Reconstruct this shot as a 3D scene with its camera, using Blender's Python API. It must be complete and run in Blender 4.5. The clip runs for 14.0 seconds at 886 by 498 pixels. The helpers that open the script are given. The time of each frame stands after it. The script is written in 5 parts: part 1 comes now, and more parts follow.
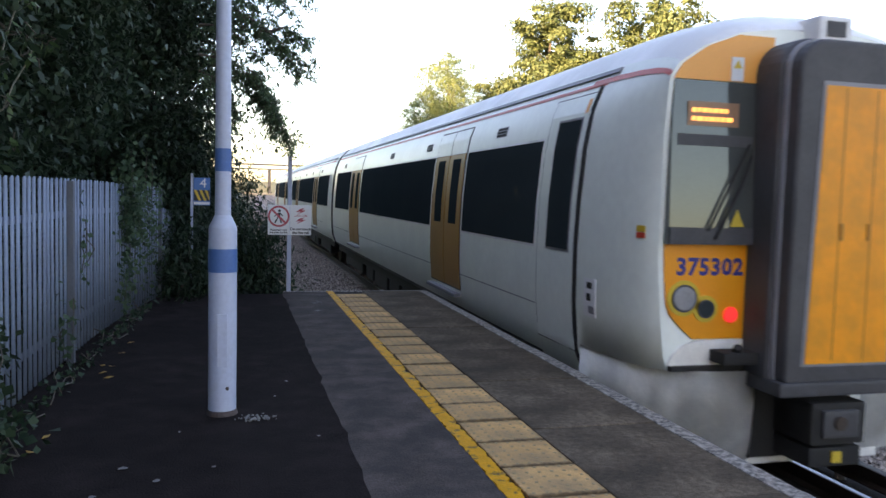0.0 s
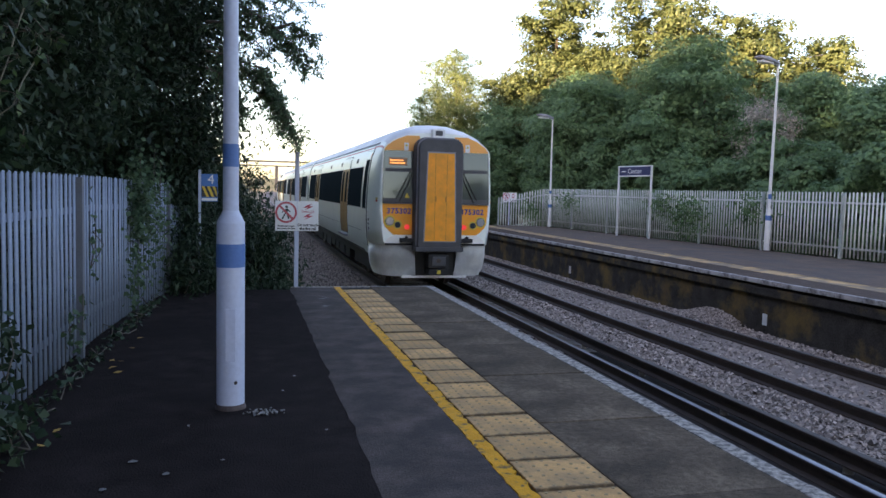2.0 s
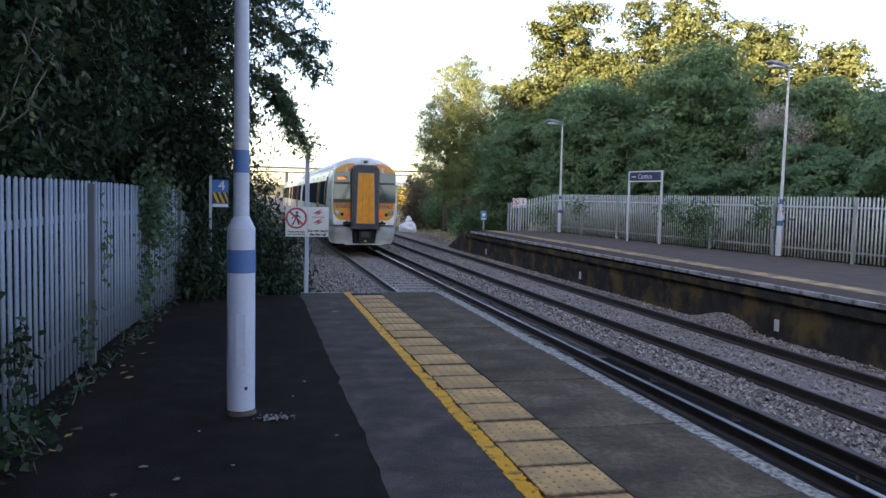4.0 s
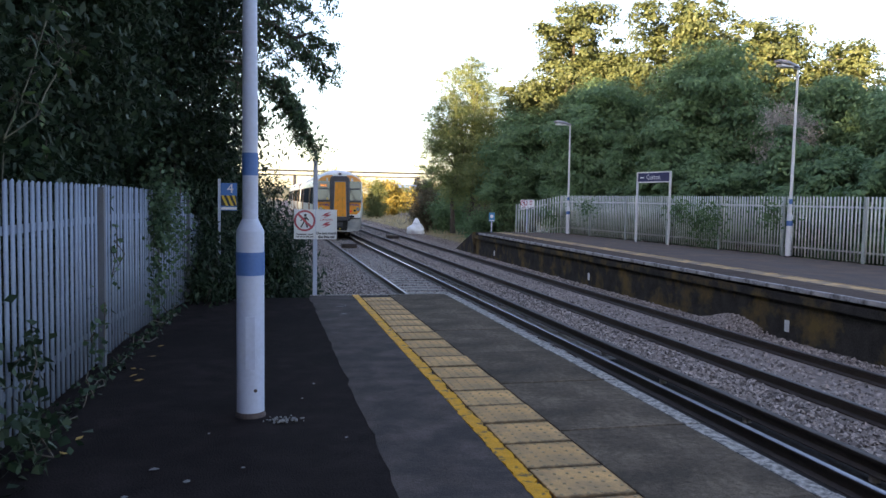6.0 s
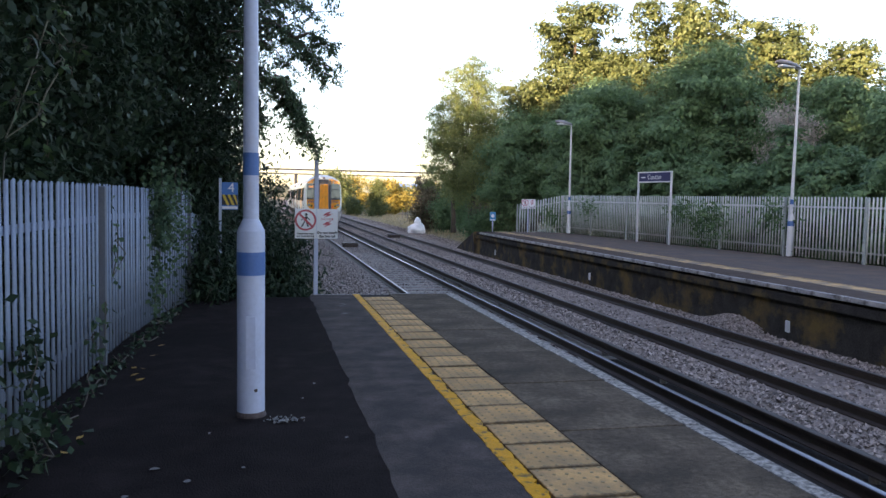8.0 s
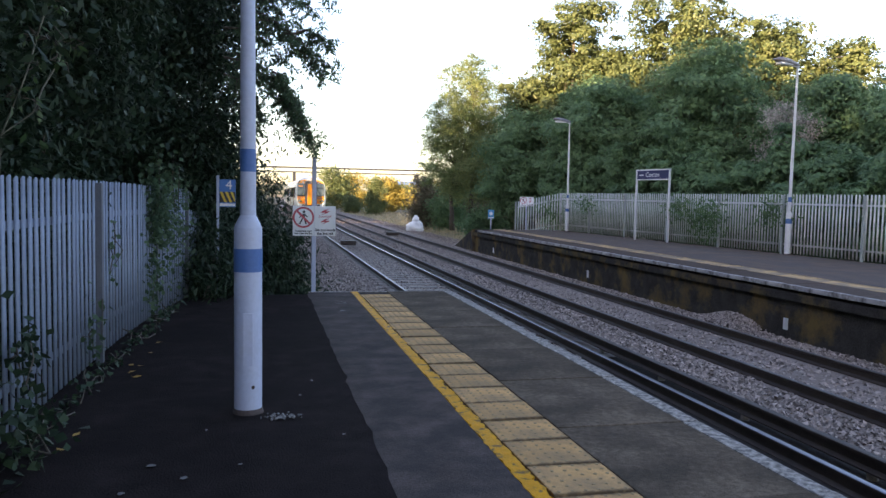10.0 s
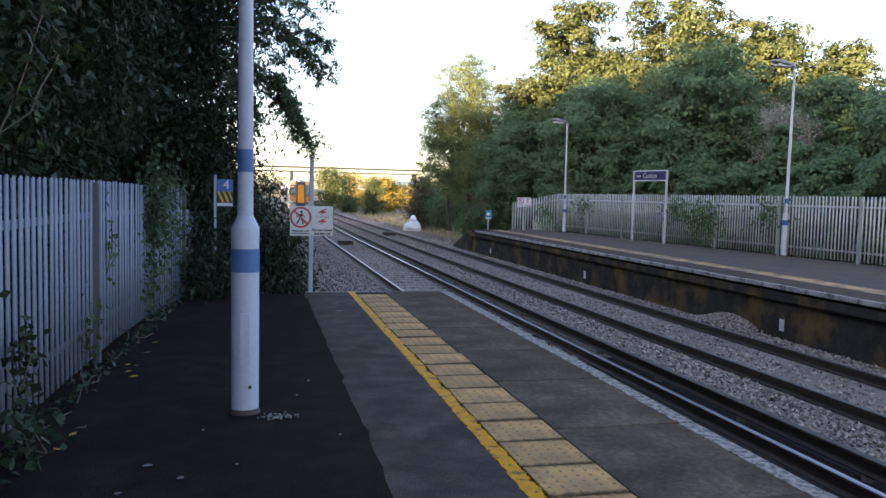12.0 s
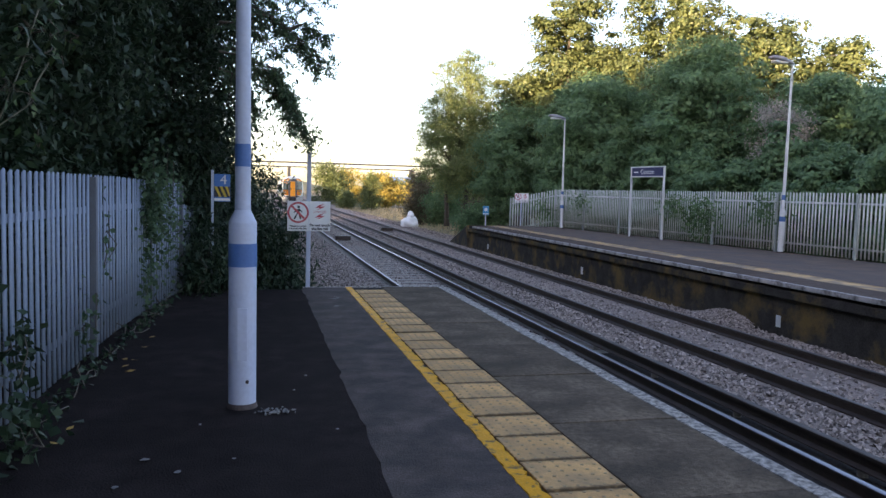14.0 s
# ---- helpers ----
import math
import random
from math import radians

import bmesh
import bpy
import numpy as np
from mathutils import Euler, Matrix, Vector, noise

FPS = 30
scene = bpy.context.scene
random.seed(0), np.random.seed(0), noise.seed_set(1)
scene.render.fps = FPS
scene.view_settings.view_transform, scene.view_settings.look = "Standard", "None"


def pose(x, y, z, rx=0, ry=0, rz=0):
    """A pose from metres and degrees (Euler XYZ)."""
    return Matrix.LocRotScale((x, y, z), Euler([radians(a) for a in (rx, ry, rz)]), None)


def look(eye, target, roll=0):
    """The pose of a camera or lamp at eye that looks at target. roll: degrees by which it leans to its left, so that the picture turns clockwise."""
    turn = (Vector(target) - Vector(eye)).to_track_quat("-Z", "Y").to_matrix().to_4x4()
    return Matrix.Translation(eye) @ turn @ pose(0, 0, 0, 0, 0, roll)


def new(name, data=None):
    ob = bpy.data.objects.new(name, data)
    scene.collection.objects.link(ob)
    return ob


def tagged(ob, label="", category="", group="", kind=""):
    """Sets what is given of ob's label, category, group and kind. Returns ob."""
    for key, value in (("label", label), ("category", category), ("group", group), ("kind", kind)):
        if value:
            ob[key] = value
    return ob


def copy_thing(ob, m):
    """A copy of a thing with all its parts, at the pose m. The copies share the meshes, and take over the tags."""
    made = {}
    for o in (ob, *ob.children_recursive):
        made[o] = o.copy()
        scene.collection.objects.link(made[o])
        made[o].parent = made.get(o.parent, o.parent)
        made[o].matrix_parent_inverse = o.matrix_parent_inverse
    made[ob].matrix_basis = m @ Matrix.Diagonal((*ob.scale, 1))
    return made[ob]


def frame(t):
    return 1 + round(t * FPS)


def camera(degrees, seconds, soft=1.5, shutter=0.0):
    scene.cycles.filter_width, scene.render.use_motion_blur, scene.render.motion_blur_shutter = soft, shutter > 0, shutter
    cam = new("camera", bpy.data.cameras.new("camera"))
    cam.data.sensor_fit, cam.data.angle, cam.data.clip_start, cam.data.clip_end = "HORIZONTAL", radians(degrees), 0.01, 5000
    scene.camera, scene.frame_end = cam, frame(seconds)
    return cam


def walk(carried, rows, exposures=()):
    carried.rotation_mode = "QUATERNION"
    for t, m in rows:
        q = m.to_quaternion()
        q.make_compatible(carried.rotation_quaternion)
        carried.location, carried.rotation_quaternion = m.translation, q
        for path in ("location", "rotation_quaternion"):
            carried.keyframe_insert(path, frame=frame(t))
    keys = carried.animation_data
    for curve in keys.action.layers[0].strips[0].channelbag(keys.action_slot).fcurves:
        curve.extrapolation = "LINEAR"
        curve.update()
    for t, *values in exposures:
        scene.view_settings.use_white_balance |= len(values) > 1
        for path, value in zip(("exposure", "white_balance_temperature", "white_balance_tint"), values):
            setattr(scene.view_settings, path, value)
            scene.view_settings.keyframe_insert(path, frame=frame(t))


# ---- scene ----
cam = camera(59.0, 14.0, 1.5, 0.2)
EXPOSURE, KELVIN, TINT = 2.22, 7080, 27
PATH = [
    (0.0, pose(-0.002, 0.007, 1.359, 86.075, -1.569, -14.699)),
    (0.5, pose(0.004, 0.012, 1.356, 86.032, -1.520, -14.430)),
    (1.0, pose(0.004, 0.014, 1.352, 85.944, -1.520, -14.448)),
    (1.5, pose(-0.002, -0.002, 1.348, 85.867, -1.416, -14.191)),
    (2.0, pose(-0.004, -0.006, 1.350, 85.794, -1.423, -14.191)),
    (2.5, pose(-0.006, -0.012, 1.351, 85.903, -1.261, -13.648)),
    (3.0, pose(-0.004, -0.003, 1.349, 86.017, -1.302, -13.657)),
    (5.5, pose(-0.006, -0.005, 1.348, 86.338, -1.139, -12.981)),
    (6.0, pose(-0.007, 0.001, 1.346, 86.326, -1.007, -12.911)),
    (6.5, pose(-0.007, -0.002, 1.347, 86.195, -1.289, -13.026)),
    (7.0, pose(-0.009, 0.001, 1.348, 86.188, -1.319, -12.924)),
    (7.5, pose(-0.007, 0.005, 1.347, 86.088, -1.178, -12.961)),
    (8.0, pose(-0.005, -0.002, 1.353, 86.266, -1.138, -12.833)),
    (10.5, pose(0.002, 0.008, 1.343, 86.064, -1.192, -13.009)),
    (11.0, pose(0.002, 0.000, 1.351, 86.045, -1.372, -13.001)),
    (11.5, pose(0.000, 0.000, 1.350, 86.188, -1.403, -12.951)),
    (12.0, pose(0.001, -0.004, 1.350, 86.126, -1.353, -13.139)),
    (12.5, pose(-0.000, 0.004, 1.347, 86.134, -1.413, -13.265)),
    (13.0, pose(-0.002, 0.008, 1.347, 86.167, -1.410, -13.270)),
    (13.5, pose(-0.001, 0.004, 1.349, 85.892, -1.601, -13.377)),
    (14.0, pose(-0.000, -0.005, 1.346, 85.820, -1.488, -13.322)),
]
walk(cam, PATH, [(0.0, EXPOSURE + 0.44, KELVIN + 600, TINT), (0.6, EXPOSURE + 0.18, KELVIN + 400, TINT), (1.6, EXPOSURE + 0.05, KELVIN + 150, TINT), (14.0, EXPOSURE, KELVIN, TINT)])

# ---- world, sun ----
SUN_EL, SUN_AZ = radians(10), radians(-125)      # azimuth from +y (along the line) towards +x
world = bpy.data.worlds.new("evening_sky")
scene.world = world
world.use_nodes = True
wn = world.node_tree
sky = wn.nodes.new("ShaderNodeTexSky")
sky.sky_type = "NISHITA"
sky.sun_disc = False
sky.sun_elevation = SUN_EL
sky.sun_rotation = SUN_AZ
sky.air_density, sky.dust_density, sky.ozone_density = 0.9, 1.2, 1.5
bg = wn.nodes["Background"]
bg.inputs["Strength"].default_value = 0.15
wn.links.new(sky.outputs[0], bg.inputs[0])
sun = new("sun", bpy.data.lights.new("sun", "SUN"))
sun.data.energy, sun.data.angle, sun.data.color = 5.4, radians(0.5), (1.0, 0.80, 0.48)
to_sun = Vector((math.sin(SUN_AZ) * math.cos(SUN_EL), math.cos(SUN_AZ) * math.cos(SUN_EL), math.sin(SUN_EL)))
sun.matrix_basis = look((0, 0, 60), Vector((0, 0, 60)) - to_sun)

# ---- plan ----
RAIL = -0.96                 # rail top; the platform top is 0
TRACK_X = 4.15               # centre of the near track
EDGE = 2.62                  # near platform edge
END = 10.75                  # near platform end
FAR_EDGE, FAR_Z, FAR_END = 9.05, -0.10, 33.4
SLEEPER_TOP = RAIL - 0.17
BALLAST = RAIL - 0.16


def bend(y):
    """How far the line has swung to the right at y."""
    return 0.00006 * max(0.0, y - 25) ** 2


# ---- materials ----
def mat(name, col, rough=0.6, metal=0.0, var=0.25, scale=6.0, bump=0.15, fine=60.0, col2=None, patch=0.0, rnd=0.0, spec=0.5, patch_scale=1.2, contrast=0.2, ramp_at=0.5):
    """A surface with grain, larger stains and relief; rnd varies it from piece to piece."""
    m = bpy.data.materials.new(name)
    m.use_nodes = True
    nt = m.node_tree
    b = nt.nodes["Principled BSDF"]
    b.inputs["Roughness"].default_value = rough
    b.inputs["Metallic"].default_value = metal
    b.inputs["Specular IOR Level"].default_value = spec
    tc = nt.nodes.new("ShaderNodeTexCoord")
    n1 = nt.nodes.new("ShaderNodeTexNoise")
    n1.inputs["Scale"].default_value, n1.inputs["Detail"].default_value = scale, 5
    n2 = nt.nodes.new("ShaderNodeTexNoise")
    n2.inputs["Scale"].default_value, n2.inputs["Detail"].default_value = fine, 3
    n3 = nt.nodes.new("ShaderNodeTexNoise")
    n3.inputs["Scale"].default_value, n3.inputs["Detail"].default_value, n3.inputs["Roughness"].default_value = patch_scale, 6, 0.65
    for n in (n1, n2, n3):
        nt.links.new(tc.outputs["Object"], n.inputs["Vector"])
    add = nt.nodes.new("ShaderNodeMath")
    add.operation = "ADD"
    nt.links.new(n1.outputs[0], add.inputs[0])
    nt.links.new(n2.outputs[0], add.inputs[1])
    mr = nt.nodes.new("ShaderNodeMapRange")
    mr.inputs["From Min"].default_value, mr.inputs["From Max"].default_value = 0.6, 1.4
    mr.inputs["To Min"].default_value, mr.inputs["To Max"].default_value = 1 - var, 1 + var
    nt.links.new(add.outputs[0], mr.inputs["Value"])
    hsv = nt.nodes.new("ShaderNodeHueSaturation")
    hsv.inputs["Color"].default_value = (*col, 1)
    value = mr.outputs[0]
    if rnd:
        oi = nt.nodes.new("ShaderNodeObjectInfo")
        r2 = nt.nodes.new("ShaderNodeMapRange")
        r2.inputs["To Min"].default_value, r2.inputs["To Max"].default_value = 1 - rnd, 1 + rnd
        nt.links.new(oi.outputs["Random"], r2.inputs["Value"])
        mul = nt.nodes.new("ShaderNodeMath")
        mul.operation = "MULTIPLY"
        nt.links.new(value, mul.inputs[0])
        nt.links.new(r2.outputs[0], mul.inputs[1])
        value = mul.outputs[0]
    nt.links.new(value, hsv.inputs["Value"])
    out = hsv.outputs[0]
    if col2:
        mix = nt.nodes.new("ShaderNodeMix")
        mix.data_type = "RGBA"
        rp = nt.nodes.new("ShaderNodeMapRange")
        rp.inputs["From Min"].default_value, rp.inputs["From Max"].default_value = ramp_at - contrast / 2, ramp_at + contrast / 2
        rp.inputs["To Max"].default_value = patch
        nt.links.new(n3.outputs[0], rp.inputs["Value"])
        nt.links.new(rp.outputs[0], mix.inputs["Factor"])
        nt.links.new(out, mix.inputs["A"])
        mix.inputs["B"].default_value = (*col2, 1)
        out = mix.outputs["Result"]
    nt.links.new(out, b.inputs["Base Color"])
    if bump:
        bp = nt.nodes.new("ShaderNodeBump")
        bp.inputs["Strength"].default_value = min(1.0, bump)
        bp.inputs["Distance"].default_value = 0.01
        nt.links.new(add.outputs[0], bp.inputs["Height"])
        nt.links.new(bp.outputs[0], b.inputs["Normal"])
    return m


def stone_mat(name, dark, pale):
    """Broken stone whose facets and pieces differ in shade."""
    m = mat(name, pale, 0.9, var=0.3, scale=9, fine=60, bump=0.3)
    nt = m.node_tree
    b = nt.nodes["Principled BSDF"]
    old = b.inputs["Base Color"].links[0].from_socket
    geo = nt.nodes.new("ShaderNodeNewGeometry")
    mix = nt.nodes.new("ShaderNodeMix")
    mix.data_type = "RGBA"
    nt.links.new(geo.outputs["Random Per Island"], mix.inputs["Factor"])
    mix.inputs["A"].default_value = (*dark, 1)
    nt.links.new(old, mix.inputs["B"])
    nt.links.new(mix.outputs["Result"], b.inputs["Base Color"])
    return m


def leaf_mat(name, col, col2, trans=0.35, rough=0.5, spec=0.3):
    """Leaves: each its own shade between two greens, part of the light passing through."""
    m = bpy.data.materials.new(name)
    m.use_nodes = True
    nt = m.node_tree
    b = nt.nodes["Principled BSDF"]
    b.inputs["Roughness"].default_value = rough
    b.inputs["Specular IOR Level"].default_value = spec
    geo = nt.nodes.new("ShaderNodeNewGeometry")
    tc = nt.nodes.new("ShaderNodeTexCoord")
    nz = nt.nodes.new("ShaderNodeTexNoise")
    nz.inputs["Scale"].default_value, nz.inputs["Detail"].default_value = 0.7, 3
    nt.links.new(tc.outputs["Object"], nz.inputs["Vector"])
    av = nt.nodes.new("ShaderNodeMath")
    av.operation = "ADD"
    nt.links.new(geo.outputs["Random Per Island"], av.inputs[0])
    nt.links.new(nz.outputs[0], av.inputs[1])
    rp = nt.nodes.new("ShaderNodeMapRange")
    rp.inputs["From Min"].default_value, rp.inputs["From Max"].default_value = 0.3, 1.35
    nt.links.new(av.outputs[0], rp.inputs["Value"])
    mix = nt.nodes.new("ShaderNodeMix")
    mix.data_type = "RGBA"
    mix.inputs["A"].default_value, mix.inputs["B"].default_value = (*col, 1), (*col2, 1)
    nt.links.new(rp.outputs[0], mix.inputs["Factor"])
    nt.links.new(mix.outputs["Result"], b.inputs["Base Color"])
    tr = nt.nodes.new("ShaderNodeBsdfTranslucent")
    nt.links.new(mix.outputs["Result"], tr.inputs["Color"])
    ms = nt.nodes.new("ShaderNodeMixShader")
    ms.inputs[0].default_value = trans
    nt.links.new(b.outputs[0], ms.inputs[1])
    nt.links.new(tr.outputs[0], ms.inputs[2])
    nt.links.new(ms.outputs[0], nt.nodes["Material Output"].inputs[0])
    return m


def glow(name, col, power):
    m = bpy.data.materials.new(name)
    m.use_nodes = True
    b = m.node_tree.nodes["Principled BSDF"]
    b.inputs["Base Color"].default_value = (*col, 1)
    b.inputs["Emission Color"].default_value = (*col, 1)
    b.inputs["Emission Strength"].default_value = power
    return m


# older asphalt, toned lower still for the tree shade on it
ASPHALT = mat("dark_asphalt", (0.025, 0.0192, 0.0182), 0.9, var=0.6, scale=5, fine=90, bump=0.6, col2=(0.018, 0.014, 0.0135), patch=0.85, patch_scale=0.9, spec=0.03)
ASPHALT_NEW = mat("grey_asphalt", (0.100, 0.079, 0.070), 0.85, var=0.5, scale=4, fine=100, bump=0.6, col2=(0.052, 0.045, 0.043), patch=0.8, patch_scale=3.0, spec=0.06)
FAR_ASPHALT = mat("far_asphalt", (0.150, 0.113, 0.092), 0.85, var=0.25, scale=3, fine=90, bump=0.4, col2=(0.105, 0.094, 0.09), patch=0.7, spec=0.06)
SLAB = mat("coping_concrete", (0.158, 0.118, 0.083), 0.85, var=0.6, scale=26, fine=110, bump=0.7, col2=(0.050, 0.040, 0.031), patch=0.75, rnd=0.2, patch_scale=1.7, contrast=0.22, spec=0.06)
SLAB_FAR = mat("far_coping_concrete", (0.095, 0.070, 0.058), 0.85, var=0.3, scale=6, fine=100, bump=0.4, rnd=0.12, spec=0.06)
WHITE_EDGE = mat("worn_white_edge", (0.40, 0.345, 0.30), 0.7, var=0.3, scale=20, fine=120, bump=0.6, col2=(0.10, 0.088, 0.078), patch=0.95, patch_scale=24, contrast=0.16, ramp_at=0.50)
FAR_WHITE = mat("far_white_edge", (0.42, 0.39, 0.37), 0.7, var=0.2, scale=9, bump=0.3, col2=(0.08, 0.075, 0.07), patch=0.9, patch_scale=2.6, contrast=0.12, ramp_at=0.55, spec=0.2)
YELLOW = mat("worn_yellow_paint", (0.72, 0.325, 0.012), 0.6, var=0.2, scale=12, fine=120, bump=0.5, col2=(0.11, 0.085, 0.05), patch=0.9, patch_scale=13, contrast=0.07, ramp_at=0.585, spec=0.08)
YELLOW_FAR = mat("far_yellow_paint", (0.56, 0.33, 0.13), 0.7, var=0.25, scale=8, bump=0.2, col2=(0.15, 0.115, 0.08), patch=0.85, patch_scale=2.4, contrast=0.15, ramp_at=0.5)
TILE = mat("buff_tactile_tile", (0.66, 0.375, 0.155), 0.8, var=0.3, scale=9, fine=120, bump=0.4, col2=(0.28, 0.20, 0.12), patch=0.8, rnd=0.2, patch_scale=3.5, contrast=0.25, ramp_at=0.52, spec=0.06)
nt_ = TILE.node_tree
bs_ = nt_.nodes["Principled BSDF"]
src_ = bs_.inputs["Base Color"].links[0].from_socket
tc_ = nt_.nodes.new("ShaderNodeTexCoord")
sep_ = nt_.nodes.new("ShaderNodeSeparateXYZ")
nt_.links.new(tc_.outputs["Object"], sep_.inputs[0])
grit = nt_.nodes.new("ShaderNodeTexNoise")
grit.inputs["Scale"].default_value = 30
nt_.links.new(tc_.outputs["Object"], grit.inputs["Vector"])
dirt = []
for axis, reach in (("X", 0.88), ("Y", 1.0)):
    ab = nt_.nodes.new("ShaderNodeMath")
    ab.operation = "ABSOLUTE"
    nt_.links.new(sep_.outputs[axis], ab.inputs[0])
    sc_ = nt_.nodes.new("ShaderNodeMath")
    sc_.operation = "MULTIPLY"
    sc_.inputs[1].default_value = reach
    nt_.links.new(ab.outputs[0], sc_.inputs[0])
    ad = nt_.nodes.new("ShaderNodeMath")
    ad.operation = "MULTIPLY_ADD"
    ad.inputs[1].default_value = 0.05
    nt_.links.new(grit.outputs[0], ad.inputs[0])
    nt_.links.new(sc_.outputs[0], ad.inputs[2])
    dirt.append(ad)
far_ = nt_.nodes.new("ShaderNodeMath")
far_.operation = "MAXIMUM"
nt_.links.new(dirt[0].outputs[0], far_.inputs[0])
nt_.links.new(dirt[1].outputs[0], far_.inputs[1])
ramp_ = nt_.nodes.new("ShaderNodeMapRange")
ramp_.inputs["From Min"].default_value, ramp_.inputs["From Max"].default_value = 0.188, 0.212
ramp_.inputs["To Max"].default_value = 0.85
nt_.links.new(far_.outputs[0], ramp_.inputs["Value"])
mx_ = nt_.nodes.new("ShaderNodeMix")
mx_.data_type = "RGBA"
nt_.links.new(ramp_.outputs[0], mx_.inputs["Factor"])
nt_.links.new(src_, mx_.inputs["A"])
mx_.inputs["B"].default_value = (0.10, 0.07, 0.045, 1)
nt_.links.new(mx_.outputs["Result"], bs_.inputs["Base Color"])
BLISTER = mat("worn_blister", (0.36, 0.25, 0.13), 0.85, var=0.3, scale=10, bump=0.2)
JOINT = mat("joint_dirt", (0.035, 0.032, 0.03), 0.95, var=0.3, scale=10, bump=0.3, spec=0.06)
WALL = mat("platform_wall", (0.050, 0.046, 0.042), 0.9, var=0.55, scale=3.5, fine=40, bump=0.5, col2=(0.20, 0.135, 0.05), patch=0.8, patch_scale=1.1, contrast=0.16, ramp_at=0.57, spec=0.06)
STONE = stone_mat("ballast_stone", (0.058, 0.045, 0.039), (0.48, 0.39, 0.34))
BED = mat("ballast_bed", (0.29, 0.235, 0.205), 0.95, var=0.5, scale=18, fine=60, bump=1.0, col2=(0.20, 0.16, 0.135), patch=0.8, patch_scale=0.6, spec=0.06)
BED_DARK = mat("dark_ballast", (0.045, 0.04, 0.037), 0.9, var=0.5, scale=18, fine=60, bump=1.0, spec=0.06)
EARTH = mat("earth_and_grass", (0.12, 0.108, 0.06), 0.95, var=0.4, scale=0.8, fine=9, bump=0.5, col2=(0.16, 0.12, 0.06), patch=0.8, patch_scale=0.15)
HILL = mat("far_hillside", (0.075, 0.095, 0.05), 0.95, var=0.3, scale=0.02, fine=0.2, bump=0.0, col2=(0.13, 0.12, 0.06), patch=0.7, patch_scale=0.01)
RUST = mat("rusty_rail", (0.055, 0.038, 0.03), 0.6, metal=0.3, var=0.3, scale=8, bump=0.2)
STEEL = mat("polished_rail_head", (0.16, 0.155, 0.16), 0.42, metal=0.9, var=0.12, scale=3, bump=0.05)
RAIL_DARK = mat("dark_rail_head", (0.16, 0.16, 0.185), 0.30, metal=1.0, var=0.25, scale=4, bump=0.1)
WORN = mat("dull_rail_head", (0.10, 0.085, 0.078), 0.55, metal=0.6, var=0.25, scale=4, bump=0.1)
WOODY = mat("sleeper_concrete", (0.25, 0.225, 0.20), 0.9, var=0.3, scale=5, bump=0.4)
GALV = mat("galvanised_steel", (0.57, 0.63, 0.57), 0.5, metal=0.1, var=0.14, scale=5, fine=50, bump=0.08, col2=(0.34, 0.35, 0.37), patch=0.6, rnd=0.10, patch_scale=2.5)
# same steel as GALV, with shade and blue skylight mixed into its colour
GALV_NEAR = mat("shaded_galvanised_steel", (0.225, 0.275, 0.36), 0.55, metal=0.1, var=0.2, scale=5, fine=50, bump=0.1, col2=(0.15, 0.175, 0.23), patch=0.6, rnd=0.06, patch_scale=2.5)
GALV_POST = mat("grey_fence_post", (0.33, 0.37, 0.35), 0.55, metal=0.15, var=0.2, scale=5, bump=0.1)
# posts of the near fence, darkened in colour because they stand in shade
GALV_DARK = mat("shaded_steel_post", (0.12, 0.13, 0.15), 0.55, metal=0.25, var=0.2, scale=5, bump=0.1)
# grey paint with the blue skylight tinted in; POLE_FAR stays neutral
POLE_GREY = mat("sky_tinted_grey_paint", (0.41, 0.455, 0.58), 0.5, var=0.10, scale=4, fine=40, bump=0.06, col2=(0.40, 0.40, 0.43), patch=0.35, patch_scale=2.2, contrast=0.4, ramp_at=0.6)
POLE_FAR = mat("far_pole_paint", (0.56, 0.58, 0.58), 0.5, var=0.10, scale=4, bump=0.05)
POLE_BLUE = mat("blue_band_paint", (0.052, 0.135, 0.33), 0.5, var=0.15, scale=6, bump=0.06)
RUST_PATCH = mat("rust_stain", (0.07, 0.05, 0.045), 0.8, var=0.4, scale=14, bump=0.3)
WHITE = mat("white_sign_face", (0.72, 0.73, 0.74), 0.45, var=0.07, scale=6, bump=0.02, col2=(0.52, 0.53, 0.52), patch=0.5)
RED = mat("red_sign_paint", (0.45, 0.07, 0.09), 0.5, var=0.1, bump=0.02)
INK = mat("black_print", (0.02, 0.02, 0.024), 0.5, var=0.1, bump=0.0)
GREY_INK = mat("grey_print", (0.12, 0.12, 0.13), 0.5, var=0.1, bump=0.0)
SIGN_BLUE = mat("blue_sign_face", (0.03, 0.15, 0.42), 0.45, var=0.1, bump=0.02)
SIGN_YEL = mat("yellow_sign_stripe", (0.62, 0.42, 0.04), 0.5, var=0.1, bump=0.02)
NAVY = mat("navy_sign_face", (0.025, 0.03, 0.10), 0.4, var=0.1, bump=0.02)
CYAN = mat("cyan_sign_face", (0.05, 0.28, 0.50), 0.45, var=0.1, bump=0.02)
BARK = mat("bark", (0.09, 0.075, 0.06), 0.9, var=0.4, scale=7, fine=40, bump=0.8)
TWIG = mat("pale_twig", (0.20, 0.19, 0.15), 0.8, var=0.2, scale=7, bump=0.2)
SACK = mat("white_sack_plastic", (0.82, 0.82, 0.82), 0.45, var=0.08, scale=5, bump=0.2)
LITTER = mat("pale_litter", (0.20, 0.195, 0.185), 0.7, var=0.2, scale=8, bump=0.2)
DRYLEAF = mat("dry_leaf", (0.42, 0.24, 0.05), 0.7, var=0.3, scale=8, bump=0.2)
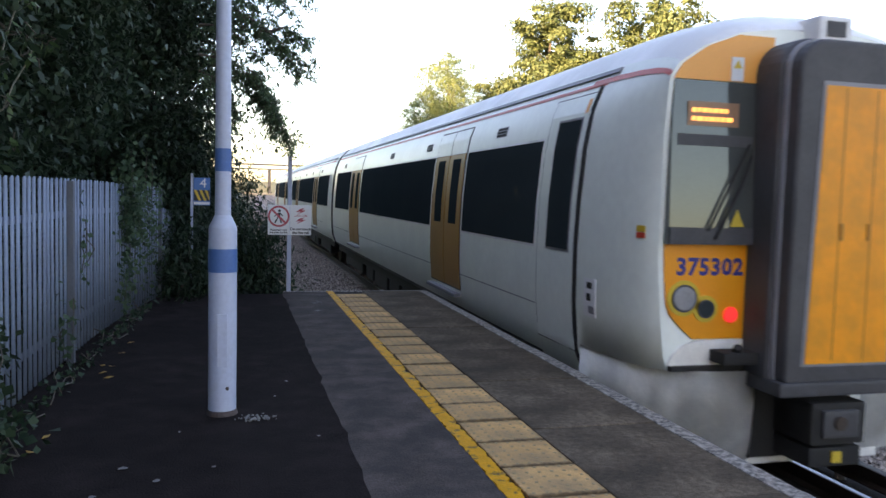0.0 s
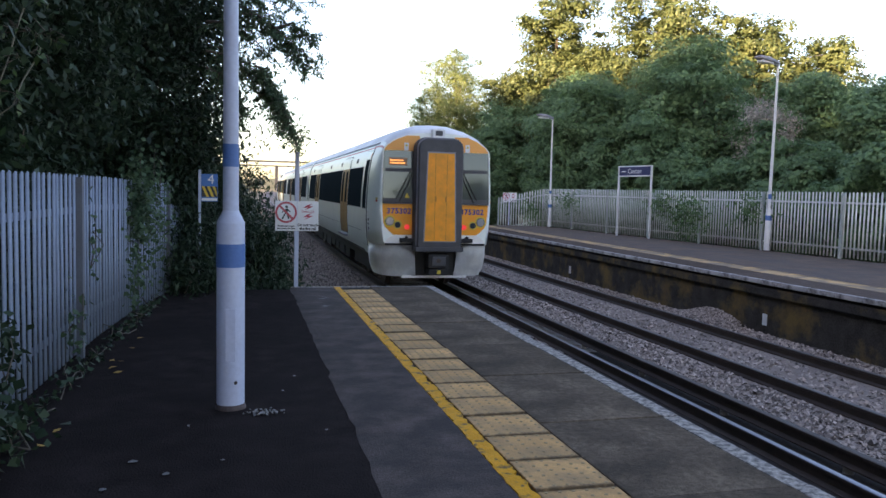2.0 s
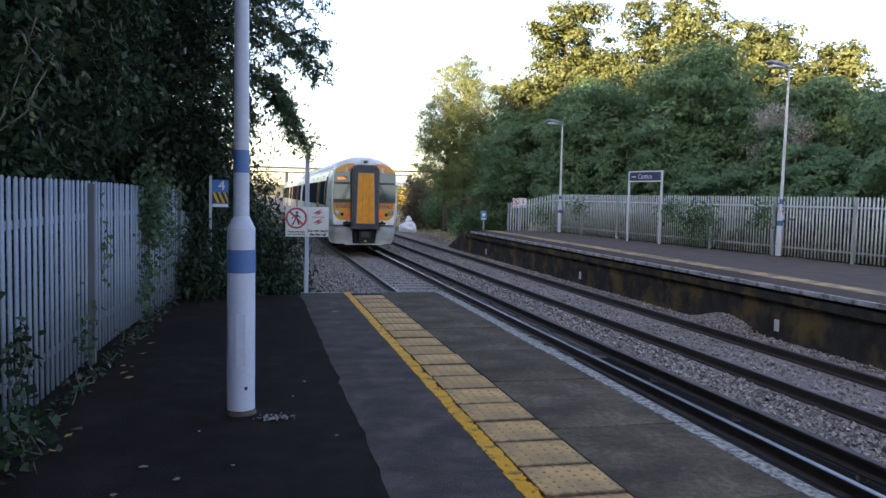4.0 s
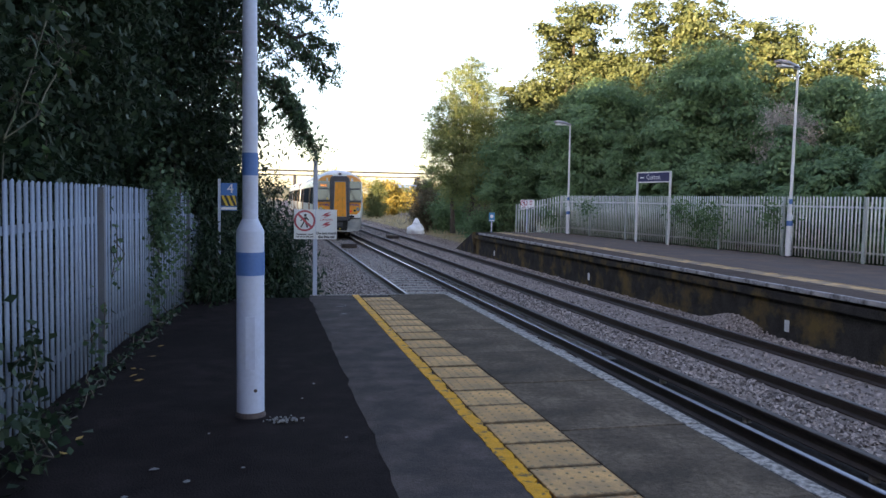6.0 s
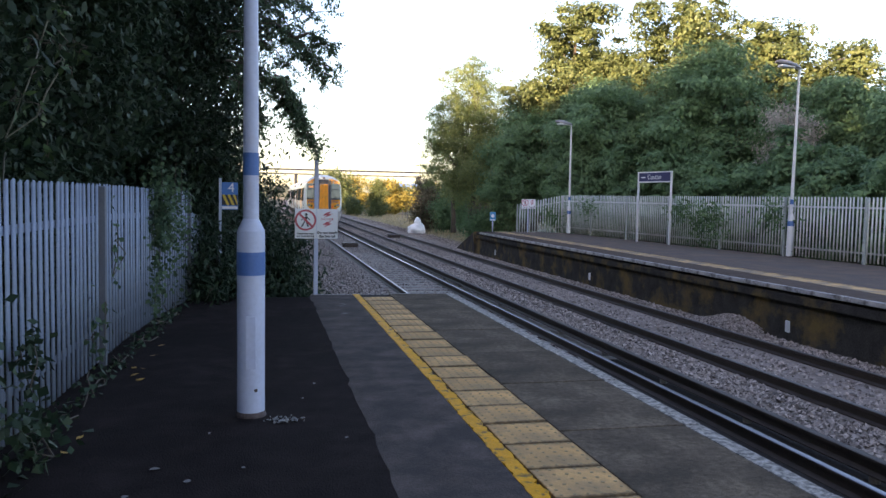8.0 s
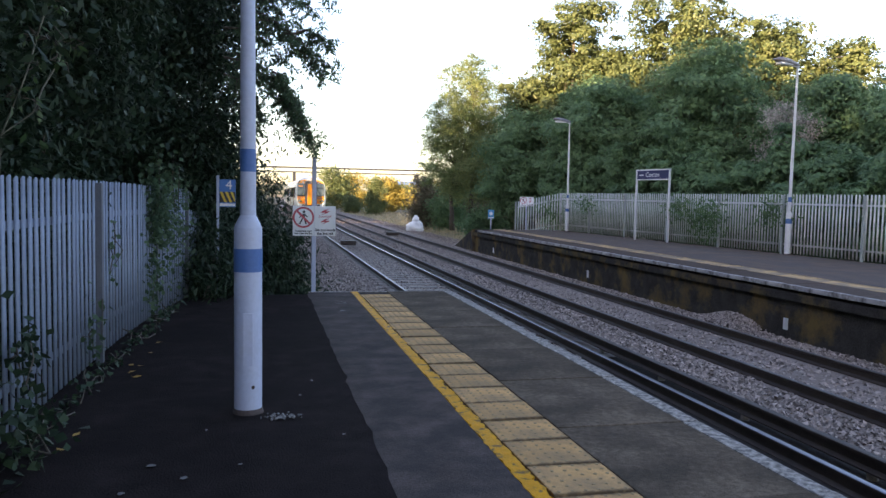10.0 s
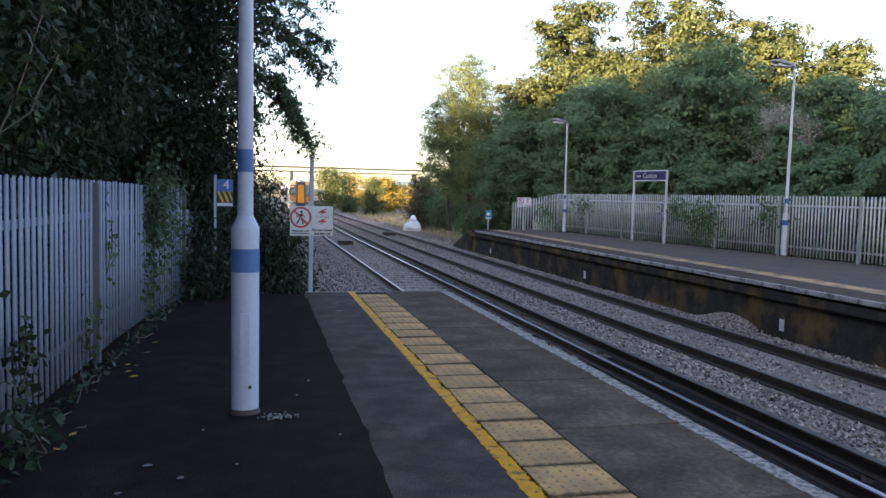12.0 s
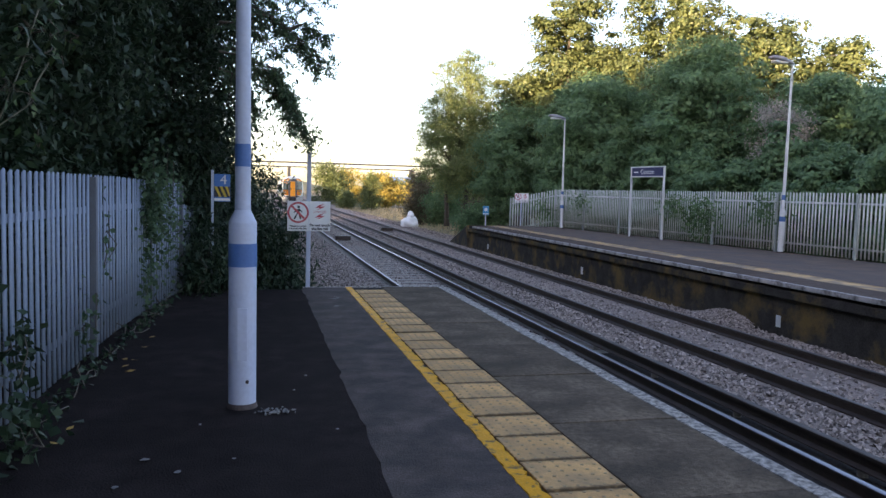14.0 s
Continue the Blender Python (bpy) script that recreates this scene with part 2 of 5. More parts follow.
# the train
T_WHITE = mat("train_white_paint", (0.83, 0.88, 0.81), 0.28, var=0.06, scale=1.5, fine=12, bump=0.015, col2=(0.66, 0.67, 0.66), patch=0.5, patch_scale=0.8, contrast=0.5, ramp_at=0.6)
T_ROOF = mat("train_roof_paint", (0.84, 0.84, 0.84), 0.45, var=0.08, scale=1.5, bump=0.02, col2=(0.45, 0.45, 0.44), patch=0.5, patch_scale=0.6)
T_YEL = mat("train_warning_yellow", (0.86, 0.31, 0.01), 0.38, var=0.06, scale=2, bump=0.015)
T_PEACH = mat("train_roof_band_orange", (0.86, 0.37, 0.08), 0.38, var=0.05, scale=2, bump=0.01)
T_DOORY = mat("gangway_door_yellow", (0.90, 0.31, 0.003), 0.45, var=0.10, scale=6, fine=40, bump=0.03, col2=(0.45, 0.20, 0.02), patch=0.4, patch_scale=5)
T_DOOR = mat("passenger_door_ochre", (0.34, 0.145, 0.012), 0.4, var=0.08, scale=2, bump=0.02)
T_DARK = mat("dark_grey_rubber", (0.045, 0.045, 0.05), 0.6, var=0.25, scale=5, fine=30, bump=0.1, col2=(0.10, 0.10, 0.10), patch=0.4)
T_TRIM = mat("gangway_grey_trim", (0.22, 0.22, 0.24), 0.5, var=0.2, scale=5, bump=0.05)
T_BLACK = mat("underframe_black", (0.016, 0.015, 0.014), 0.8, var=0.4, scale=6, bump=0.2)
T_SKIRT = mat("grimy_valance", (0.86, 0.83, 0.76), 0.5, var=0.12, scale=4, bump=0.03, col2=(0.52, 0.49, 0.45), patch=0.6, patch_scale=1.6)
# tinted glass, mirroring off; reflected grey-green woods are put into its base colour
T_GLASS = mat("tinted_train_glass", (0.034, 0.045, 0.048), 0.15, var=0.1, scale=1, bump=0.0, spec=0.0)
T_SCREEN = mat("windscreen_glass", (0.11, 0.122, 0.116), 0.05, metal=0.42, var=0.1, scale=1, bump=0.0, spec=0.5)
T_RED = mat("red_stripe", (0.55, 0.06, 0.03), 0.4, var=0.05, bump=0.0)
T_NUM = mat("blue_number", (0.025, 0.03, 0.20), 0.45, var=0.05, bump=0.0)
T_LENS = mat("headlight_lens", (0.48, 0.49, 0.51), 0.15, metal=0.5, var=0.15, scale=20, bump=0.05)
TAIL = glow("tail_light", (0.75, 0.035, 0.03), 0.16)
DISPLAY = mat("display_backing", (0.30, 0.16, 0.09), 0.3, var=0.1, bump=0.0)
LEDS = glow("orange_display", (1.0, 0.36, 0.08), 0.40)
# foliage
# near leaves: the shade they hang in is put into this dark green
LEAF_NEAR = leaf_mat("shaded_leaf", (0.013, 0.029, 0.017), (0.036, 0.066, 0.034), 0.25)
LEAF_GREEN = leaf_mat("green_leaf", (0.072, 0.150, 0.078), (0.160, 0.265, 0.125), 0.42)
# leaf colour is an even olive; the gold on the crowns is sunlight
LEAF_OAK = leaf_mat("olive_leaf", (0.060, 0.100, 0.045), (0.140, 0.165, 0.062), 0.32)
LEAF_WILLOW = leaf_mat("willow_leaf", (0.12, 0.185, 0.08), (0.235, 0.275, 0.105), 0.42)
# the overhanging ash's leaves again, paler to carry sky light coming through
LEAF_SPRAY = leaf_mat("hanging_leaf", (0.042, 0.085, 0.050), (0.100, 0.165, 0.085), 0.42)
DOOR_LINE = mat("door_joint_line", (0.40, 0.15, 0.01), 0.6, var=0.1, bump=0.0)
VIADUCT = mat("grey_viaduct_concrete", (0.022, 0.026, 0.036), 0.9, var=0.1, scale=0.1, bump=0.0)
SHED_ROOF = mat("pale_blue_sheeting", (0.10, 0.17, 0.33), 0.6, var=0.1, scale=0.3, bump=0.0)
# the low sun's gold on these bushes is mixed into the leaf colour
LEAF_GOLD = leaf_mat("sunlit_bush_leaf", (0.14, 0.15, 0.045), (0.34, 0.26, 0.06), 0.38)
LEAF_BROWN = leaf_mat("brown_scrub_leaf", (0.085, 0.082, 0.052), (0.17, 0.145, 0.09), 0.3)
DRYGRASS = leaf_mat("dry_grass_blade", (0.29, 0.235, 0.125), (0.52, 0.41, 0.23), 0.35)
LEAF_IVY = leaf_mat("ivy_leaf", (0.025, 0.06, 0.02), (0.07, 0.13, 0.045), 0.2, 0.4, 0.5)
FLOWER = leaf_mat("dried_flower", (0.24, 0.22, 0.19), (0.42, 0.38, 0.34), 0.3)


# ---- mesh helpers ----
def part(name, bm, material, parent=None, label="", smooth=False):
    me = bpy.data.meshes.new(name)
    bm.normal_update()
    bm.to_mesh(me)
    bm.free()
    me.materials.append(material)
    if smooth:
        me.shade_smooth()
    ob = new(name, me)
    ob.parent = parent
    if label:
        tagged(ob, label)
    return ob


def empty(name, m=None, **tags):
    ob = new(name)
    ob.empty_display_size = 0.2
    if m is not None:
        ob.matrix_basis = m
    return tagged(ob, **tags)


def piece(name, src, parent, m):
    """One more object on the mesh of src."""
    ob = new(name, src.data)
    ob.parent = parent
    ob.matrix_basis = m
    return ob


def box(bm, x0, x1, y0, y1, z0, z1, bevel=0.0):
    vs = [bm.verts.new((x, y, z)) for x in (x0, x1) for y in (y0, y1) for z in (z0, z1)]
    quads = [(0, 1, 3, 2), (4, 6, 7, 5), (0, 4, 5, 1), (2, 3, 7, 6), (0, 2, 6, 4), (1, 5, 7, 3)]
    fs = [bm.faces.new([vs[i] for i in q]) for q in quads]
    if bevel:
        es = list({e for f in fs for e in f.edges})
        bmesh.ops.bevel(bm, geom=es, offset=bevel, segments=2, affect="EDGES", profile=0.7)
    return bm


def boxed(*a, **k):
    return box(bmesh.new(), *a, **k)


def rings(bm, centres, radii, n=10, cap=True):
    """A tube through the centres with those radii."""
    last = None
    rows = []
    for i, (c, r) in enumerate(zip(centres, radii)):
        c = Vector(c)
        d = Vector(centres[min(i + 1, len(centres) - 1)]) - Vector(centres[max(i - 1, 0)])
        d = d.normalized() if d.length > 1e-9 else Vector((0, 0, 1))
        u = d.cross(Vector((1, 0, 0)) if abs(d.x) < 0.8 else Vector((0, 1, 0))).normalized()
        w = d.cross(u)
        row = [bm.verts.new(c + (u * math.cos(2 * math.pi * k / n) + w * math.sin(2 * math.pi * k / n)) * r) for k in range(n)]
        if last:
            for k in range(n):
                bm.faces.new((last[k], last[(k + 1) % n], row[(k + 1) % n], row[k]))
        last = row
        rows.append(row)
    if cap:
        bm.faces.new(list(reversed(rows[0])))
        bm.faces.new(rows[-1])
    return bm


def slab(bm, outline, y0, y1):
    """An outline in x and z, thick from y0 to y1."""
    a = [bm.verts.new((x, y0, z)) for x, z in outline]
    b = [bm.verts.new((x, y1, z)) for x, z in outline]
    bm.faces.new(a)
    bm.faces.new(list(reversed(b)))
    n = len(a)
    for i in range(n):
        bm.faces.new((a[i], b[i], b[(i + 1) % n], a[(i + 1) % n]))
    return bm


def disc(x, z, r, y0, y1, n=24, r2=None):
    bm = bmesh.new()
    rings(bm, [(x, y0, z), (x, y1, z)], [r, r2 or r], n)
    return bm


def letters(text, size, material, parent, m, name="lettering", spacing=1.0, bold=0.0):
    """Words as thin solid letters that face -y, centred."""
    cu = bpy.data.curves.new(name, "FONT")
    cu.body, cu.size, cu.align_x, cu.align_y, cu.extrude, cu.space_character = text, size, "CENTER", "CENTER", 0.002, spacing
    cu.resolution_u = 2
    cu.offset = bold
    tmp = bpy.data.objects.new(name, cu)
    scene.collection.objects.link(tmp)
    me = bpy.data.meshes.new_from_object(tmp.evaluated_get(bpy.context.evaluated_depsgraph_get()))
    bpy.data.objects.remove(tmp)
    bpy.data.curves.remove(cu)
    me.materials.clear()
    me.materials.append(material)
    me.name = name
    ob = new(name, me)
    ob.parent = parent
    ob.matrix_basis = m @ pose(0, 0, 0, 90, 0, 0)
    return ob


def quads_mesh(name, verts, material, nper=4):
    """A mesh of loose quads from an array of (n, nper, 3)."""
    n = len(verts)
    me = bpy.data.meshes.new(name)
    me.vertices.add(n * nper)
    me.vertices.foreach_set("co", np.ascontiguousarray(verts, dtype=np.float32).ravel())
    me.loops.add(n * nper)
    me.loops.foreach_set("vertex_index", np.arange(n * nper, dtype=np.int32))
    me.polygons.add(n)
    me.polygons.foreach_set("loop_start", np.arange(0, n * nper, nper, dtype=np.int32))
    me.update(calc_edges=True)
    me.materials.append(material)
    return me


def unit(v):
    return v / np.maximum(np.linalg.norm(v, axis=-1, keepdims=True), 1e-9)


def leaf_quads(rng, centres, size, droop=0.25, narrow=0.5):
    """A pointed leaf at every centre."""
    n = len(centres)
    d = rng.normal(size=(n, 3))
    d[:, 2] -= droop * 2
    d = unit(d)
    up = rng.normal(size=(n, 3)) * 0.7 + np.array([0, 0, 1.0])
    w = unit(np.cross(d, up))
    s = (size * rng.uniform(0.6, 1.35, n))[:, None]
    tip = centres + d * s
    nrm = unit(np.cross(w, d)) * s * 0.08
    mid = centres + d * s * 0.45 - nrm
    return np.stack([centres, mid + w * s * narrow * 0.5, tip, mid - w * s * narrow * 0.5], axis=1)


def clump_points(rng, lobes, clumps, per, spread, shell=0.55):
    """Points in clumps through the outer part of a crown of ellipsoids (x, y, z, rx, ry, rz)."""
    lobes = np.array(lobes, float)
    vol = lobes[:, 3] * lobes[:, 4] * lobes[:, 5]
    pick = rng.choice(len(lobes), clumps, p=vol ** 0.75 / (vol ** 0.75).sum())
    d = unit(rng.normal(size=(clumps, 3)))
    r = shell + (1 - shell) * rng.random(clumps) ** 0.6
    r *= 1 + 0.12 * rng.normal(size=clumps)
    c = lobes[pick, :3] + d * lobes[pick, 3:] * r[:, None]
    k = rng.poisson(per, clumps) + 1
    who = np.repeat(np.arange(clumps), k)
    sp = spread * rng.uniform(0.6, 1.5, clumps)
    return c[who] + rng.normal(size=(len(who), 3)) * sp[who][:, None] * np.array([1, 1, 0.7]), c


def bough_quads(rng, lobes, boughs, per, spread, leaf, narrow, shell):
    """Leaves on flattened domes that cover the crown's lobes, each leaf turned outwards and up."""
    lobes = np.array(lobes, float)
    vol = lobes[:, 3] * lobes[:, 4] * lobes[:, 5]
    pick = rng.choice(len(lobes), boughs, p=vol ** 0.7 / (vol ** 0.7).sum())
    d = unit(rng.normal(size=(boughs, 3)) + np.array([0, 0, 0.15]))
    r = (shell + (1 - shell) * rng.random(boughs) ** 0.5) * (1 + 0.10 * rng.normal(size=boughs))
    c = lobes[pick, :3] + d * lobes[pick, 3:] * r[:, None]
    k = rng.poisson(per, boughs) + 4
    who = np.repeat(np.arange(boughs), k)
    n = len(who)
    b = spread * rng.uniform(0.5, 1.6, boughs)
    q = unit(rng.normal(size=(n, 3)) + np.array([0, 0, 0.35]) + d[who] * 0.5)
    pos = c[who] + q * (b[who] * rng.uniform(0.45, 1.1, n))[:, None] * np.array([1.1, 1.1, 0.6])
    nrm = unit(q * 0.7 + d[who] * 0.5 + np.array([0, 0, 0.45]) + rng.normal(size=(n, 3)) * 0.42)
    u = unit(np.cross(nrm, rng.normal(size=(n, 3))))
    w = np.cross(nrm, u)
    s = (leaf * rng.uniform(0.55, 1.4, n))[:, None]
    fold = nrm * s * 0.10
    return np.stack([pos - u * s * 0.5, pos + w * s * narrow * 0.5 + fold, pos + u * s * 0.5, pos - w * s * narrow * 0.5 + fold], axis=1), c


def plant(name, base, lobes, leaf, material, clumps, per, spread, seed, trunk=0.0, limbs=7, droop=0.25, narrow=0.5, shell=0.55, lean=(0, 0), fork=0.35, clear=None, domes=False, **tags):
    """A tree or bush: a tapered trunk with limbs and a crown of single leaves. Lobes are given from the base."""
    rng = np.random.default_rng(seed)
    root = empty(name, pose(*base), **tags)
    if domes:
        leaves, cl = bough_quads(rng, lobes, clumps, per, spread, leaf, narrow, shell)
        leaves = leaves[leaves[:, :, 2].min(axis=1) > 0.03]
    else:
        pts, cl = clump_points(rng, lobes, clumps, per, spread, shell)
        pts = pts[pts[:, 2] > 0.03]
    if clear:
        w = pts + np.array(base)
        pts = pts[~((w[:, 0] > clear[0]) & (w[:, 1] < clear[1]) & (w[:, 2] < clear[2]))]
    if not domes:
        leaves = leaf_quads(rng, pts, leaf, droop, narrow)
    me = quads_mesh("crown", leaves, material)
    crown = new("crown", me)
    crown.parent = root
    if trunk:
        bm = bmesh.new()
        lob = np.array(lobes, float)
        top = float((lob[:, 2] + lob[:, 5] * 0.4).max())
        n = 7
        path = [Vector((lean[0] * k / n + 0.12 * math.sin(k * 1.7 + seed), lean[1] * k / n + 0.12 * math.cos(k * 2.1 + seed), top * k / n - 0.15)) for k in range(n + 1)]
        path[0].x = path[0].y = 0
        rad = [trunk * (1.25 if k == 0 else 1 - 0.85 * k / n) for k in range(n + 1)]
        rings(bm, path, rad, 8)
        for k in range(limbs):
            f = fork + (0.95 - fork) * rng.random()
            i = min(n - 1, int(f * n))
            s = path[i].lerp(path[i + 1], f * n - i)
            e = Vector(cl[rng.integers(len(cl))])
            mid = s.lerp(e, 0.5) + Vector((0, 0, 0.25 * (e - s).length * 0.6))
            r0 = trunk * (1 - 0.85 * f) * 0.6
            rings(bm, [s, s.lerp(mid, 0.55), mid, e], [r0, r0 * 0.75, r0 * 0.5, r0 * 0.15], 6)
        part("trunk", bm, BARK, root, smooth=True)
    return root


# ---- ground and line ----
def strip(bm, xs, y0, y1, zs, step=5.0, follow=True):
    """A long sheet along the line through the section (xs, zs)."""
    ys = np.linspace(y0, y1, max(2, int((y1 - y0) / step) + 1))
    rows = [[bm.verts.new((x + (bend(y) if follow else 0), y, z)) for x, z in zip(xs, zs)] for y in ys]
    for a, b in zip(rows, rows[1:]):
        for i in range(len(xs) - 1):
            bm.faces.new((a[i], a[i + 1], b[i + 1], b[i]))
    return bm


bm = bmesh.new()
gx = [-2500, -300, -60, -20, -8, -3.2, -1.0, 1.2, 12, 16, 24, 60, 300, 2500]
gy = [-2500, -300, -60, -10, 0, 11, 14, 30, 60, 120, 200, 400, 1000, 2500]
gz = lambda x, y: -1.32 + (0.9 if -60 <= x <= -3.2 and y < 30 else 0) + (1.0 if 16 <= x <= 60 and y < 60 else 0)
rows = [[bm.verts.new((x, y, gz(x, y))) for x in gx] for y in gy]
for a, b in zip(rows, rows[1:]):
    for i in range(len(gx) - 1):
        bm.faces.new((a[i], a[i + 1], b[i + 1], b[i]))
tagged(part("ground", bm, EARTH), "earth and dry grass beside the railway", "ground", kind="structure")

bm = strip(bmesh.new(), [1.0, 2.3, 2.7, 5.6, 6.0, 6.3, 8.7, 9.1, 11.5], -40, 400, [BALLAST - 0.35, BALLAST - 0.02, BALLAST, BALLAST, BALLAST + 0.03, BALLAST, BALLAST, BALLAST + 0.04, BALLAST - 0.15])
tagged(part("ballast_bed", bm, BED), "grey-brown stone ballast under two railway tracks", "ballast", kind="structure")
# darker sheet over the bed, ending just past the platform end
bm = strip(bmesh.new(), [2.65, 5.55], -40, 11.5, [BALLAST + 0.012] * 2, 60)
tagged(part("ballast_dark", bm, BED_DARK), "darker ballast strip between the near rails", "ballast", kind="structure")


def stones(name, spots, seed, smin, smax, label):
    """Loose stones, each a squashed irregular octahedron, lying on the bed."""
    rng = np.random.default_rng(seed)
    n = len(spots)
    base = np.array([(1, 0, 0), (0, 1, 0), (-1, 0, 0), (0, -1, 0), (0, 0, 1), (0, 0, -1)], float)
    tri = np.array([(0, 1, 4), (1, 2, 4), (2, 3, 4), (3, 0, 4), (1, 0, 5), (2, 1, 5), (3, 2, 5), (0, 3, 5)])
    v = base[None] * rng.uniform(0.6, 1.25, (n, 6, 1)) * rng.uniform(smin, smax, (n, 1, 1)) * np.array([1, 0.85, 0.65])
    a = rng.uniform(0, 6.28, n)
    b = rng.uniform(-0.6, 0.6, n)
    ca, sa, cb, sb = np.cos(a), np.sin(a), np.cos(b), np.sin(b)
    x, y, z = v[..., 0], v[..., 1], v[..., 2]
    x, z = x * cb[:, None] - z * sb[:, None], x * sb[:, None] + z * cb[:, None]
    x, y = x * ca[:, None] - y * sa[:, None], x * sa[:, None] + y * ca[:, None]
    v = np.stack([x, y, z], -1) + spots[:, None, :]
    me = quads_mesh(name, v[:, tri].reshape(-1, 3, 3), STONE, 3)
    ob = new(name, me)
    return tagged(ob, label, "stones", kind="stuff")


def stone_spots(rng, n, x0, x1, y0, y1, z, power=1.0):
    y = y0 + (y1 - y0) * rng.random(n) ** power
    x = rng.uniform(x0, x1, n) + 0.00006 * np.maximum(0, y - 25) ** 2
    zz = z + rng.uniform(-0.02, 0.03, n)
    return np.stack([x, y, zz], -1)


rng = np.random.default_rng(5)
STONE_SIZE = (0.030, 0.062)
stones("ballast_stones", np.vstack([
    stone_spots(rng, 9000, 5.5, 6.55, 4, 30, BALLAST + 0.02, 1.6),
    stone_spots(rng, 4500, 6.9, 8.1, 6, 30, BALLAST - 0.015, 1.5),
    stone_spots(rng, 7000, 8.4, 9.08, 8, 34, BALLAST + 0.03, 1.4),
    stone_spots(rng, 9000, 1.6, 3.2, 10.8, 34, BALLAST, 1.7),
    stone_spots(rng, 5000, 3.6, 4.8, 10.8, 34, BALLAST - 0.015, 1.7),
    stone_spots(rng, 5000, 3.5, 4.8, 34, 80, BALLAST + 0.0, 1.4),
    stone_spots(rng, 6000, 6.9, 8.1, 30, 90, BALLAST + 0.0, 1.4),
    stone_spots(rng, 8000, 5.5, 6.55, 30, 90, BALLAST + 0.02, 1.4),
    stone_spots(rng, 7000, 8.4, 10.8, 34, 90, BALLAST, 1.4),
    stone_spots(rng, 6000, 1.2, 3.2, 34, 90, BALLAST, 1.4),
]), 6, *STONE_SIZE, "loose grey and pinkish ballast stones between the rails")
hp = rng.normal(size=(1500, 3)) * np.array([0.2, 0.75, 0.0]) + np.array([8.85, 13.6, BALLAST])
hp[:, 2] += 0.26 * np.exp(-((hp[:, 1] - 13.6) / 0.9) ** 2) * np.clip((hp[:, 0] - 8.3) / 0.7, 0, 1) + 0.02
stones("ballast_heap", hp[(hp[:, 0] < 9.1) & (hp[:, 0] > 8.35)], 8, 0.025, 0.05, "small heap of loose stones against the platform wall")


def rail(name, x, head, label, y0=-40, y1=420, lift=0.0, wide=0.035):
    """A rail: foot, web and head, with its running surface apart."""
    z = RAIL + lift
    ob = empty(name, pose(0, 0, 0), label=label, category="rail", kind="structure")
    sec = [(-0.07, z - 0.155), (-0.07, z - 0.14), (-0.012, z - 0.12), (-0.012, z - 0.045), (-wide, z - 0.035), (-wide, z - 0.006),
           (wide, z - 0.006), (wide, z - 0.035), (0.012, z - 0.045), (0.012, z - 0.12), (0.07, z - 0.14), (0.07, z - 0.155)]
    part("web", strip(bmesh.new(), [x + s[0] for s in sec], y0, y1, [s[1] for s in sec]), RUST, ob)
    part("running_surface", strip(bmesh.new(), [x - wide, x - wide * 0.7, x + wide * 0.7, x + wide], y0, y1, [z - 0.006, z, z, z - 0.006]), head, ob)
    return ob


rail("rail_near_left", TRACK_X - 0.75, STEEL, "running rail with a polished head")
rail("rail_near_right", TRACK_X + 0.75, RAIL_DARK, "running rail with a dull dark head")
rail("rail_far_left", 6.76, WORN, "brown running rail of the far track")
rail("rail_far_right", 8.27, WORN, "brown running rail of the far track")
rail("conductor_rail_near", TRACK_X + 1.17, RUST, "dark conductor rail on insulators beside the track", lift=0.075, wide=0.045)

# guard board and insulators of the conductor rail
pot = None
for k in range(40):
    y = 2.0 + k * 1.9
    if pot is None:
        ins = empty("rail_insulator", pose(0, 0, 0), label="small pale insulator under the conductor rail", category="insulator", group="conductor rail insulators")
        pot = part("pot", rings(bmesh.new(), [(0, 0, -0.26), (0, 0, -0.16), (0, 0, -0.15), (0, 0, -0.08)], [0.08, 0.07, 0.05, 0.05], 10), WOODY, ins)
        ins.matrix_basis = pose(TRACK_X + 1.17 + bend(y), y, RAIL + 0.0)
    else:
        copy_thing(ins, pose(TRACK_X + 1.17 + bend(y), y, RAIL + 0.0))

# sleepers
sleeper = part("sleeper", boxed(-1.25, 1.25, -0.13, 0.13, -0.12, 0.0, 0.02), WOODY)
tagged(sleeper, "grey concrete sleeper half sunk in ballast", "sleeper", "sleepers")
sleeper.matrix_basis = pose(TRACK_X, 11.3, RAIL - 0.142)
for k in range(1, 110):
    y = 11.3 + 0.66 * k
    copy_thing(sleeper, pose(TRACK_X + bend(y), y, RAIL - 0.142))
for k in range(110):
    y = 6.0 + 0.66 * k
    copy_thing(sleeper, pose(7.515 + bend(y), y, RAIL - 0.178))

# near platform
near = empty("platform_near", pose(0, 0, 0), label="asphalt station platform with a yellow line and tactile strip", category="platform", kind="structure")
part("old_asphalt", boxed(-1.6, 0.60, -14, END - 0.25, -0.25, 0.0), ASPHALT, near, "dark worn asphalt surface, tree shade in its tone")
bm = bmesh.new()
rng = np.random.default_rng(13)
last = None
for k in range(165):
    y = -14 + (END - 0.08 + 14) * k / 164
    row = [bm.verts.new((0.60 + 0.006 * noise.noise(Vector((0, y * 1.3, 0))) + rng.normal() * 0.006, y, 0.001)), bm.verts.new((0.66, y, 0.004)), bm.verts.new((1.19, y, 0.004)), bm.verts.new((1.19, y, -0.25))]
    if last:
        for i in range(3):
            bm.faces.new((last[i], last[i + 1], row[i + 1], row[i]))
    last = row
part("new_asphalt", bm, ASPHALT_NEW, near, "lighter grey asphalt strip")
